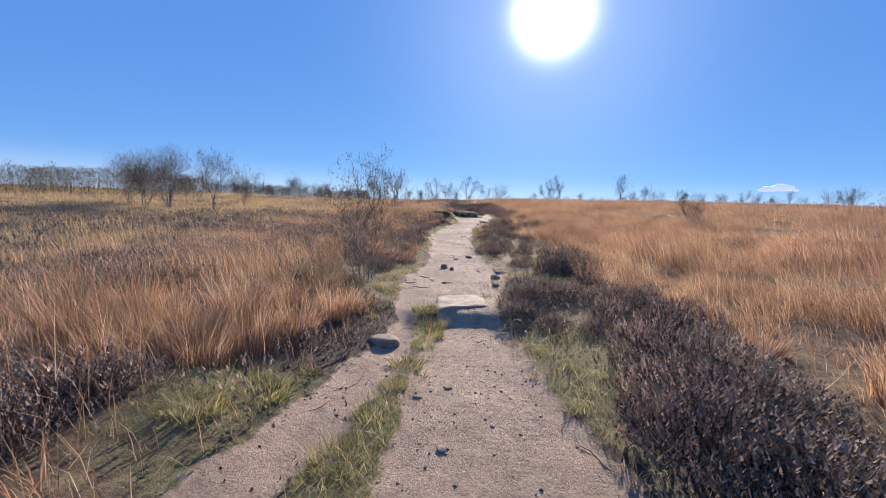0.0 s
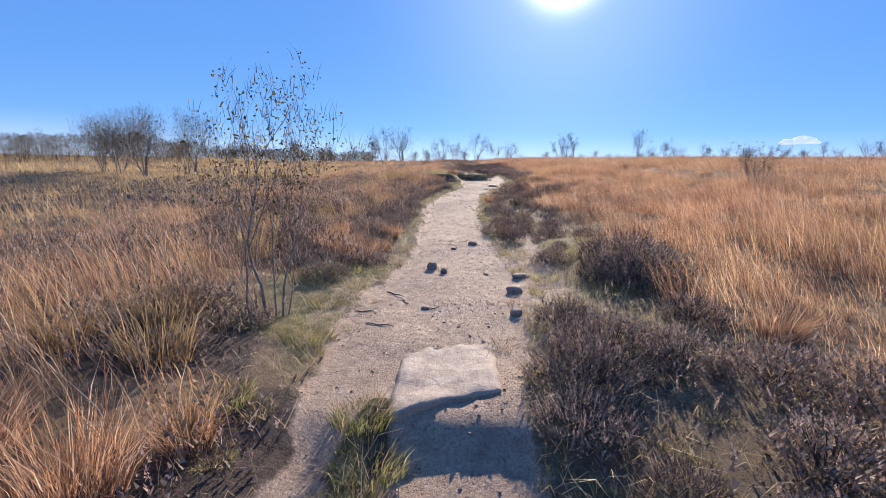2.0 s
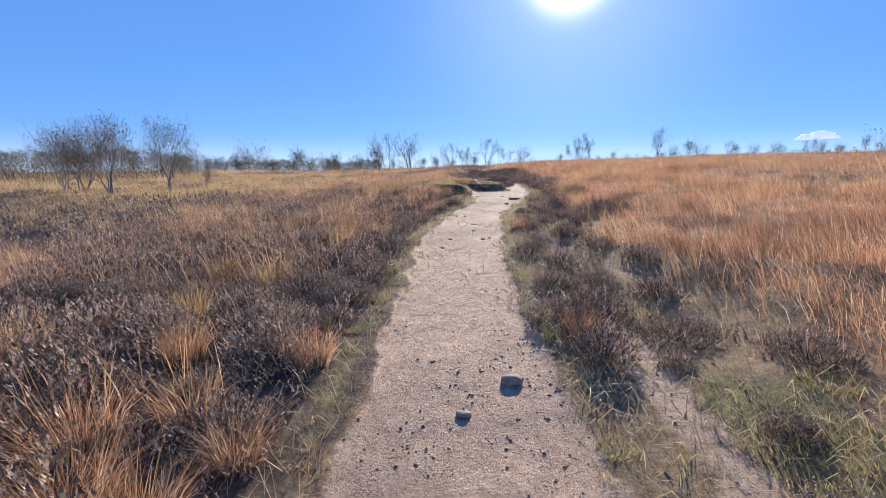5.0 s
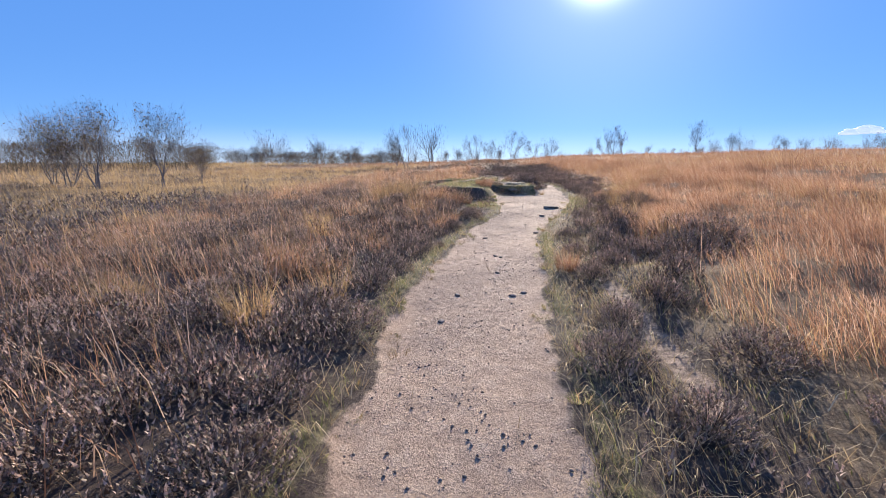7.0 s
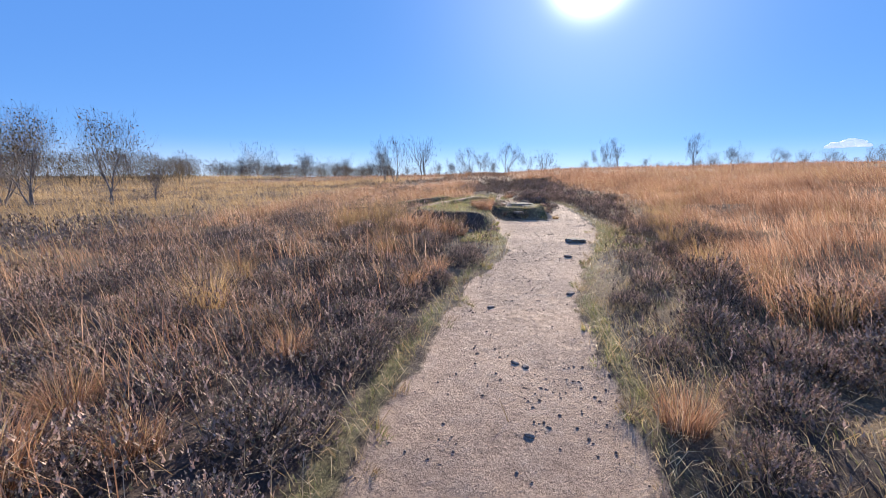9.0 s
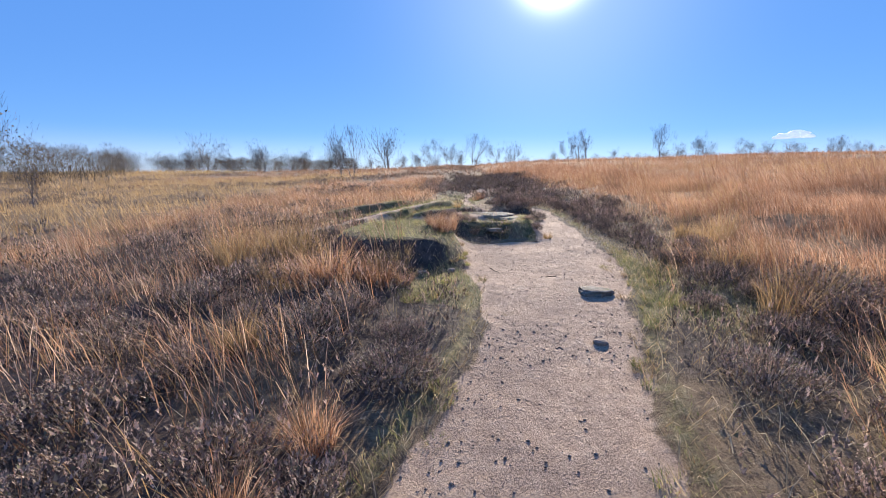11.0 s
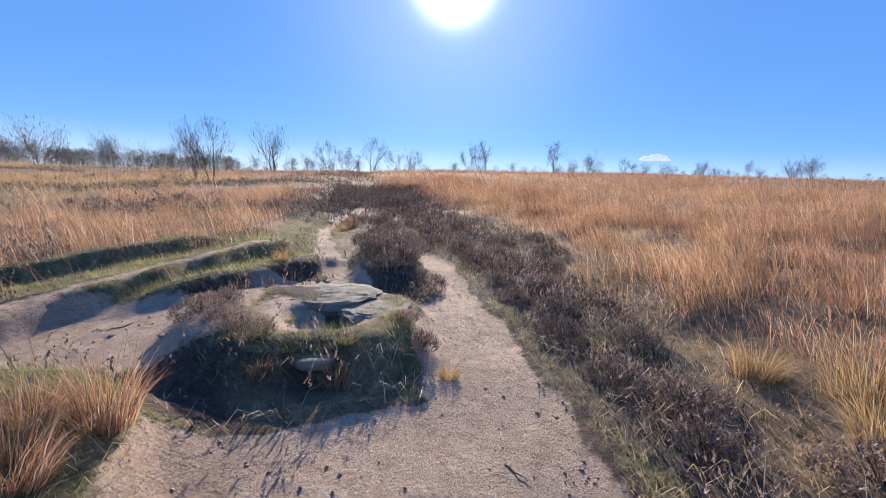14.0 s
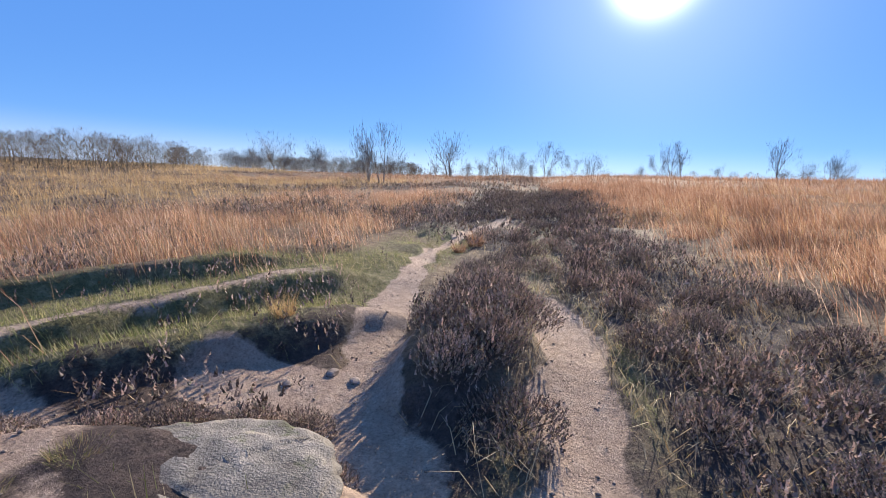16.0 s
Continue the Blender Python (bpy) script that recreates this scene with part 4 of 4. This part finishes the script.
def heath_keep(x, y):
    away = np.maximum(along(LEFT, y) - x, x - along(RIGHT, y))
    return heathness(x, y) * smooth(-9, -6, x) * (1 - smooth(33, 41, y)) * np.where(x > along(RIGHT, y), 1 - 0.65 * smooth(3.8, 5.4, y) * (1 - smooth(22.5, 25.5, y)), 1.0) * (1 - block(x, y, 0.72, 26.55, 0.95, 0.85, 0.2)) * (1 - 0.9 * block(x, y, -0.8, 24.4, 1.15, 1.15, 0.3)) * smooth(0.15, 0.4, away) * (1 - smooth(0.2, 0.5, bareness(x, y))) * (1 - 0.85 * smooth(0.3, 0.7, greenness(x, y))) * (0.3 + 0.9 * smooth(0.3, 0.6, value_noise(x, y, 0.7, 91)))


def heath_layer(n, x0, x1, y0, y1, tall, leaves, size, keep=heath_keep, top=0.6):
    p = scatter(n, x0, x1, y0, y1, keep)
    k = len(p)
    p[:, 2] += tall * (0.1 + 1.15 * smooth(0.28, 0.72, value_noise(p[:, 0], p[:, 1], 0.7, 91))) * rng.uniform(0, 1, k) ** top - 0.03
    return sprigs(p, rng.uniform(0.05, 0.13, k) * (size / 0.02) ** 0.6, rng.uniform(0, 0.8, k), rng.uniform(0, 6.28, k), leaves, size)


stuff("heath", heath_layer(140000, -9, 5.2, -0.5, 41, 0.26, 5, 0.019), HEATHER, "low brown heather carpet", "heather")
stuff("heath", heath_layer(60000, -9, 5.2, -0.5, 41, 0.31, 6, 0.0135, top=0.3), HEATHER_FLOWER, "faded heather flower spikes over the carpet", "heather")


def heath_far(x, y):
    return heathness(x, y) * (1 - smooth(-9, -6, x) * (1 - smooth(4, 6, x)) * (1 - smooth(30, 37, y)))


stuff("heath", heath_layer(110000, -35, 14, 0, 85, 0.22, 4, 0.05, heath_far), HEATHER, "far patches of dark heather", "heather")


def heath_ridge(x, y):
    return smooth(35.5, 37.5, y) * (1 - smooth(44, 50, y)) * smooth(-0.6, 0.4, x) * (1 - smooth(3.2, 4.6, x)) * (1 - smooth(0.2, 0.5, bareness(x, y)))


stuff("heath", heath_layer(18000, -0.8, 4.8, 30, 50, 0.28, 5, 0.036, heath_ridge), HEATHER, "dark heather along the ridge path", "heather")


# ---- pebbles and sticks ----
def pebbles(n, x0, x1, y0, y1, keep, low, high):
    p = scatter(n, x0, x1, y0, y1, keep)
    k = len(p)
    octa = np.array([(1, 0, 0), (-1, 0, 0), (0, 1, 0), (0, -1, 0), (0, 0, 0.8), (0, 0, -0.5)], float)
    faces = np.array([(0, 2, 4), (2, 1, 4), (1, 3, 4), (3, 0, 4), (2, 0, 5), (1, 2, 5), (3, 1, 5), (0, 3, 5)])
    r = low + (high - low) * rng.uniform(0, 1, k) ** 4
    v = octa[None] * r[:, None, None] * rng.uniform(0.6, 1.3, (k, 6, 1))
    t = rng.uniform(0, 6.28, k)
    c, s = np.cos(t)[:, None], np.sin(t)[:, None]
    v = np.stack([v[..., 0] * c - v[..., 1] * s, v[..., 0] * s + v[..., 1] * c, v[..., 2]], -1)
    v = v + (p + np.stack([0 * r, 0 * r, 0.01 + r * 0.25], 1))[:, None]
    return v.reshape(-1, 3), (np.arange(k)[:, None, None] * 6 + faces[None]).reshape(-1, 3)


def grit_keep(x, y):
    return smooth(0.3, 0.8, bareness(x, y)) * (0.25 + 1.0 * smooth(0.45, 0.7, value_noise(x, y, 0.9, 95)))


stuff("path_grit", pebbles(38000, -1.6, 2.6, 0.8, 32, grit_keep, 0.004, 0.016), PEBBLE, "loose grit and pebbles in the sand", "gravel")


def stick(x, y, length, turn, thick, label="thin dead stick lying on the sand"):
    pts = [(-length / 2 + length * i / 5, 0.04 * length * math.sin(i * 1.9), 0.004 * math.sin(i * 2.3)) for i in range(6)]
    ob = part("stick", tube(pts, [thick, thick * 1.1, thick, thick * 0.9, thick * 0.7, thick * 0.4], 5), DEAD_STICK)
    ob.matrix_basis = pose(x, y, on_ground(x, y) + thick * 0.6 + 0.004, 0, 0, turn)
    return tagged(ob, label, "stick", "sticks on the path")


for sx, sy, sl, st, sk in [(-0.34, 7.42, 0.24, -35, 0.009), (-0.55, 6.9, 0.2, 12, 0.008), (-0.35, 6.6, 0.25, -8, 0.007), (-0.2, 7.2, 0.18, -60, 0.006), (0.1, 7.08, 0.16, 55, 0.007), (0.95, 2.75, 0.4, 70, 0.005),
                          (1.0, 2.3, 0.35, 110, 0.005), (-0.6, 3.2, 0.5, 80, 0.004), (-0.75, 2.7, 0.4, 60, 0.004), (0.6, 23.4, 0.3, -70, 0.006), (1.3, 23.2, 0.12, 0, 0.008), (-0.9, 26.7, 0.3, 60, 0.008), (1.9, 24.6, 0.16, -60, 0.006)]:
    stick(sx, sy, sl, st, sk * 0.7)


# ---- trees ----
def branch_out(tips, start, way, length, thick, level, limbs, twigs, spread, droop, segs=4):
    pts, d = [np.array(start, float)], np.array(way, float)
    for _ in range(segs):
        d = d + rng.normal(0, 0.13, 3) + np.array([0, 0, droop])
        d /= np.linalg.norm(d)
        pts.append(pts[-1] + d * length / segs)
    radii = [thick * (1 - 0.75 * i / segs) for i in range(segs + 1)]
    (limbs if level > 0 else twigs).append(tube(pts, radii, 5 if level > 1 else 3))
    if level == 0:
        tips.append((pts[-1], pts[-2]))
        return
    count = {3: 8, 2: 6, 1: 5}.get(level, 4)
    for i in range(count):
        s = 0.22 + 0.78 * (i + rng.uniform(0, 1)) / count
        j = min(int(s * segs), segs - 1)
        p = pts[j] + (pts[j + 1] - pts[j]) * (s * segs - j)
        a = rng.uniform(0, 2 * np.pi)
        out = np.array([math.cos(a), math.sin(a), 0.25]) * spread + d * 0.75
        out /= np.linalg.norm(out)
        branch_out(tips, p, out, length * rng.uniform(0.5, 0.75) * (1.15 - 0.5 * s), thick * 0.42 * (1.15 - 0.5 * s), level - 1, limbs, twigs, spread, droop, 4 if level > 2 else 3 if level > 1 else 2)


def leaf_cards(tips, per, size, jitter):
    at = np.repeat(np.array([t for t, _ in tips]), per, 0)
    at = at + rng.normal(0, jitter, at.shape)
    n = len(at)
    a, b = rng.normal(0, 1, (n, 3)), rng.normal(0, 1, (n, 3))
    a /= np.linalg.norm(a, axis=1)[:, None]
    b -= a * (a * b).sum(1)[:, None]
    b /= np.linalg.norm(b, axis=1)[:, None]
    s = size * rng.uniform(0.6, 1.2, n)[:, None]
    fold = np.cross(a, b) * s * 0.25
    v = np.stack([at, at + (a + b * 0.6) * s * 0.5 + fold, at + a * s, at + (a - b * 0.6) * s * 0.5 + fold], 1).reshape(-1, 3)
    f = np.array([(0, 1, 2), (0, 2, 3)])
    return v, (np.arange(n)[:, None, None] * 4 + f[None]).reshape(-1, 3)


def tree(name, stems, tall, thick, level, spread, leaf_per, leaf_size, label, category="tree", thick_twigs=1.0, leaf_material=None, fan=0.2, droop=0.03, group="", crown_twigs=620, crown_wide=0.2, spray_width=0.02):
    thing = new(name)
    tips, limbs, twigs = [], [], []
    for i in range(stems):
        a = rng.uniform(0, 2 * np.pi)
        tilt = fan * rng.uniform(0.4, 1.2) if stems > 1 else 0.06
        branch_out(tips, (0.1 * math.cos(a) * (stems > 1), 0.1 * math.sin(a) * (stems > 1), -0.1), (math.cos(a) * tilt, math.sin(a) * tilt, 1), tall * rng.uniform(0.7, 1.0), thick, level, limbs, twigs, spread, droop, 6)
    grow = tall / max(float(v[:, 2].max()) for v, _ in limbs + twigs)
    limbs, twigs, tips = [(v * grow, f) for v, f in limbs], [(v * grow, f) for v, f in twigs], [(p * grow, q * grow) for p, q in tips]
    trunk = limbs[0]
    part("trunk", trunk, BARK, thing)
    if len(limbs) > 1:
        part("crown", joined(limbs[1:]), BARK, thing)
    v, f = joined(twigs)
    if thick_twigs != 1.0:
        v = v + rng.normal(0, 0.004 * thick_twigs, v.shape)
    tagged(part("twig", (v, f), TWIG, thing), kind="stuff")
    n = int(crown_twigs)
    ends = np.array([p for p, _ in tips])
    at = ends[rng.integers(len(ends), size=n)] + rng.normal(0, crown_wide * 0.2 * tall, (n, 3)) * (1, 1, 1.5) - np.abs(rng.normal(0, 0.1 * tall, (n, 1))) * (0, 0, 1)
    at[:, 2] = np.clip(at[:, 2], tall * 0.14, tall * 0.95)
    a = np.arctan2(at[:, 1], at[:, 0])
    tagged(part("spray", blades(at, tall * rng.uniform(0.05, 0.13, n), np.full(n, spray_width), np.clip(rng.normal(0.35, 0.2, n), 0, 0.9), a + rng.normal(0, 0.7, n), 1), TWIG, thing, "fine haze of bare twigs"), kind="stuff")
    if leaf_per:
        tagged(part("leaf", leaf_cards(tips, leaf_per, leaf_size, 0.06 if leaf_size < 0.1 else 0.09), leaf_material or LEAF, thing), kind="stuff")
    return tagged(thing, label, category, group)


# young birch beside the path: thin slanting stems with the last leaves
sapling = new("birch_sapling")
sap_tips = []
for sx, sy, ang, top, th in [(0, 0, (-0.2, -0.02, 1), 2.15, 0.022), (0.09, 0.10, (-0.06, 0.03, 1), 1.95, 0.017), (0.13, 0.16, (0.06, 0.03, 1), 1.5, 0.012), (-0.12, -0.2, (-0.26, 0.0, 1), 1.6, 0.014), (0.03, 0.05, (-0.12, -0.1, 1), 1.9, 0.014), (-0.08, -0.1, (-0.36, 0.1, 1), 1.2, 0.009)]:
    limbs, twigs, tips = [], [], []
    branch_out(tips, (sx, sy, -0.05), ang, top, th, 2, limbs, twigs, 0.5, 0.13, 8)
    grow = top / max(float(v[:, 2].max()) for v, _ in limbs + twigs)
    limbs, twigs = [(v * grow, f) for v, f in limbs], [(v * grow, f) for v, f in twigs]
    sap_tips += [(p * grow, q * grow) for p, q in tips]
    stem = part("stem", limbs[0], BARK, sapling, "thin grey-brown birch stem")
    for limb in limbs:
        if len(limb[0]) < 40:
            part("branch", limb, TWIG, stem)
    tagged(part("twig", joined(twigs), TWIG, stem), kind="stuff")
upper = [t for t in sap_tips if t[0][2] > 0.55]
at = np.repeat(np.array([p for p, _ in sap_tips]), 4, 0) + rng.normal(0, 0.03, (len(sap_tips) * 4, 3))
n = len(at)
tagged(part("spray", blades(at, rng.uniform(0.06, 0.2, n), np.full(n, 0.0045), rng.uniform(0.1, 0.8, n), rng.uniform(0, 6.28, n), 2), TWIG, sapling, "fine bare twigs"), kind="stuff")
tagged(part("leaf", leaf_cards(upper, 6, 0.03, 0.05), LEAF, sapling, "sparse curled dark and yellow leaves"), kind="stuff")
sapling.matrix_basis = pose(-1.27, 6.55, on_ground(-1.27, 6.55) - 0.02, 0, 0, 0)
tagged(sapling, "young birch sapling with few dry leaves by the path", "sapling")


def polar(t_eye, az, dist):
    return t_eye[0] + dist * math.sin(radians(az)), t_eye[1] + dist * math.cos(radians(az))


tree_kinds = [tree("birch_tree", 2, 4.2, 0.06, 2, 0.42, 0, 0.06, "small bare birch tree on the moor skyline", group="trees on the skyline"),
              tree("birch_tree", 4, 3.6, 0.045, 2, 0.42, 0, 0.07, "bare multi-stemmed birch on the moor skyline", group="trees on the skyline"),
              tree("birch_tree", 2, 3.5, 0.045, 2, 0.3, 0, 0.1, "thin leafless birch on the moor skyline", group="trees on the skyline", crown_wide=0.13),
              tree("scrub_tree", 5, 2.6, 0.04, 2, 0.55, 0, 0.07, "rounded leafless scrub on the moor skyline", group="trees on the skyline", fan=0.4, crown_wide=0.4, crown_twigs=420)]
tree_used = [False] * 4


def put_tree(k, x, y, scale, turn, sink=0.1):
    m = pose(x, y, on_ground(x, y) - sink, 0, 0, turn) @ Matrix.Diagonal((scale, scale, scale, 1))
    if tree_used[k]:
        return copy_thing(tree_kinds[k], m @ Matrix.Diagonal([1 / c for c in tree_kinds[k].scale] + [1]))
    tree_used[k] = True
    tree_kinds[k].matrix_basis = m
    return tree_kinds[k]


# skyline trees: kind, azimuth from the path's far stretch, distance, height in metres
SKYLINE_LEFT = [(3, -28.8, 108, 7.1), (1, -22.9, 88, 5.1), (1, -18.8, 108, 5.3), (3, -14.8, 93, 4.1), (3, -8.6, 88, 6.9), (1, -5.0, 88, 3.3), (0, -2.8, 91, 5.3), (0, 2.1, 92, 5.9), (2, 4.9, 108, 4.6), (3, 6.8, 104, 4.7), (1, 11.8, 108, 3.1), (2, 13.4, 108, 4.5), (0, 14.7, 98, 5.9), (2, 15.7, 103, 4.9), (1, 18.5, 93, 2.4), (0, 23.6, 109, 6.7), (3, 25.3, 94, 2.7), (1, 27.0, 93, 4.0), (3, 28.0, 108, 3.4)]
SKYLINE_RIGHT = [(0, 30.9, 103, 3.1), (1, 31.8, 93, 2.5), (3, 33.2, 103, 2.5), (3, 35.7, 98, 1.9), (2, 38.1, 93, 2.6), (3, 38.9, 108, 2.8), (0, -12.3, 42.8, 4.0), (1, -13.6, 43, 3.4), (0, 42.5, 95, 2.9), (3, 45.9, 95, 3.1), (2, 46.8, 100, 3.4), (3, 47.6, 100, 3.8), (1, 40.7, 95, 1.7), (3, -41.8, 88, 3.6), (3, -38.8, 103, 2.7), (1, -30.7, 98, 4.7), (1, -27.5, 98, 3.8), (1, -23.6, 88, 4.7), (3, -19.9, 88, 3.6)]
EYE = (0.02, 14.1)
for k, az, dist, tall in SKYLINE_LEFT + SKYLINE_RIGHT:
    tx, ty = polar(EYE, az, dist)
    put_tree(k, tx, ty, 1.12 * tall / (4.2, 3.6, 3.5, 2.6)[k], az * 37 % 360)

for i in range(34):
    az = -34 + i * 1.05 + rng.uniform(-0.5, 0.5)
    tx, ty = polar(EYE, az, rng.uniform(88, 122))
    k = int(rng.choice([1, 2, 3, 3]))
    put_tree(k, tx, ty, rng.uniform(2.4, 4.6) / (4.2, 3.6, 3.5, 2.6)[k], rng.uniform(0, 360))
for i in range(16):
    az = 3 + i * 2.9 + rng.uniform(-1, 1)
    tx, ty = polar(EYE, az, rng.uniform(92, 118))
    put_tree(3, tx, ty, rng.uniform(1.6, 3.2) / 2.6, rng.uniform(0, 360))

# birch clumps on the flat moor
birch_kinds = [tree("birch_tree", 4, 6.2, 0.09, 3, 0.6, 1, 0.12, "leafless multi-stemmed grey birch clump", fan=0.32, crown_twigs=1500, crown_wide=0.33, spray_width=0.013, group="birches on the flat moor"),
               tree("birch_tree", 2, 5.8, 0.09, 3, 0.5, 1, 0.12, "leafless slender grey birch", fan=0.12, crown_twigs=1000, crown_wide=0.22, spray_width=0.013, group="birches on the flat moor")]
for k, bx, by, s, turn in [(0, -23.6, 32.8, 0.74, 20), (0, -21.6, 32.6, 0.8, 130), (1, -19.3, 34.5, 0.84, 60), (0, -25.4, 33.4, 0.66, 250), (1, -16.7, 34.4, 0.38, 200)]:
    m = pose(bx, by, on_ground(bx, by) - 0.1, 0, 0, turn) @ Matrix.Diagonal((s, s, s, 1))
    if birch_kinds[k].get("set"):
        copy_thing(birch_kinds[k], m @ Matrix.Diagonal([1 / c for c in birch_kinds[k].scale] + [1]))
    else:
        birch_kinds[k]["set"] = 1
        birch_kinds[k].matrix_basis = m

# low bushes out in the right-hand grass
shrub_kind = tree("bare_shrub", 7, 1.5, 0.02, 2, 0.6, 2, 0.05, "thin leafless shrub standing in the orange grass", "shrub", fan=0.5, group="shrubs in the grass", crown_twigs=160, crown_wide=0.35, spray_width=0.007)
shrub_kind.matrix_basis = pose(9.7, 17.4, on_ground(9.7, 17.4) - 0.05)
copy_thing(shrub_kind, pose(17.5, 16.5, on_ground(17.5, 16.5) - 0.05, 0, 0, 80) @ Matrix.Diagonal((1.3, 1.3, 1.3, 1)))


# far woodland behind the flat moor
def woodland(n, az0, az1, d0, d1, tall):
    pieces = []
    for i in range(n):
        az, dist = rng.uniform(az0, az1), rng.uniform(d0, d1)
        tx, ty = polar((0, 8), az, dist)
        h = tall * rng.uniform(0.75, 1.05) * (0.55 + 0.8 * float(value_noise(np.array([az]), np.array([dist * 0.15]), 3.5, 55)[0]))
        z = on_ground(tx, ty)
        k = 190
        a, q, up = rng.uniform(0, 6.28, k), np.sqrt(rng.uniform(0, 1, k)), rng.uniform(0.0, 1, k) ** 0.8
        wide = h * 0.5 * np.sqrt(np.clip(1.02 - up ** 2, 0, 1)) * (0.6 + 0.6 * value_noise(a * 1.5, up * 3 + tx, 0.9, 57))
        base = np.stack([tx + np.cos(a) * q * wide, ty + np.sin(a) * q * wide, z + up * h * 0.84], 1)
        pieces.append(blades(base, h * rng.uniform(0.05, 0.15, k), rng.uniform(0.015, 0.05, k), rng.uniform(0.3, 0.97, k), a + rng.normal(0, 0.8, k), 1))
        pieces.append(tube([(tx, ty, z - 0.2), (tx + rng.normal(0, 0.2), ty, z + h * 0.25), (tx + rng.normal(0, 0.3), ty, z + h * 0.5)], [0.05, 0.03, 0.01], 3))
    return joined(pieces)


stuff("far_woodland", woodland(330, -66, -33, 62, 95, 4.2), WOOD_FAR, "dark leafless woodland edge behind the moor", "woodland")
stuff("far_woodland", woodland(300, -36, -12, 92, 125, 3.6), WOOD_FAR, "thin leafless wood along the horizon", "woodland")
stuff("far_woodland", woodland(150, -12, 62, 100, 135, 1.8), WOOD_FAR, "low scrub along the horizon", "woodland")


CLOUD_AZ, CLOUD_EL = 36.1, 3.7


# one small cloud far beyond the hill
def cloud():
    thing = []
    for cx, cz, r in ((0, 0, 42), (45, 4, 36), (-48, -6, 34), (20, 18, 30), (85, -8, 24), (-85, -12, 22)):
        a = rock_mesh("cloud", (r * 1.5, r, r * 0.62), cx + 3, 0.35, 4, 0, 0.12)
        v = np.empty(len(a.vertices) * 3)
        a.vertices.foreach_get("co", v)
        f = np.empty(len(a.polygons) * 3, int)
        a.polygons.foreach_get("vertices", f)
        thing.append((v.reshape(-1, 3) + (cx, 0, cz), f.reshape(-1, 3)))
        bpy.data.meshes.remove(a)
    return joined(thing)


CLOUD = bpy.data.materials.new("cloud")
CLOUD.use_nodes = True
CLOUD.node_tree.nodes["Principled BSDF"].inputs["Base Color"].default_value = (0.9, 0.9, 0.92, 1)
CLOUD.node_tree.nodes["Principled BSDF"].inputs["Roughness"].default_value = 1.0
# faint glow stands in for sunlight scattered through the cloud
CLOUD.node_tree.nodes["Principled BSDF"].inputs["Emission Color"].default_value = (0.9, 0.95, 1.0, 1)
CLOUD.node_tree.nodes["Principled BSDF"].inputs["Emission Strength"].default_value = 0.2
cloud_ob = part("cloud", cloud(), CLOUD, smooth_faces=True)
cloud_ob.matrix_basis = pose(3000 * math.sin(radians(CLOUD_AZ)), 3000 * math.cos(radians(CLOUD_AZ)), 3000 * math.tan(radians(CLOUD_EL)), 0, 0, -CLOUD_AZ) @ Matrix.Scale(0.75, 4)
tagged(cloud_ob, "small white cloud low over the hill", "cloud", kind="structure")
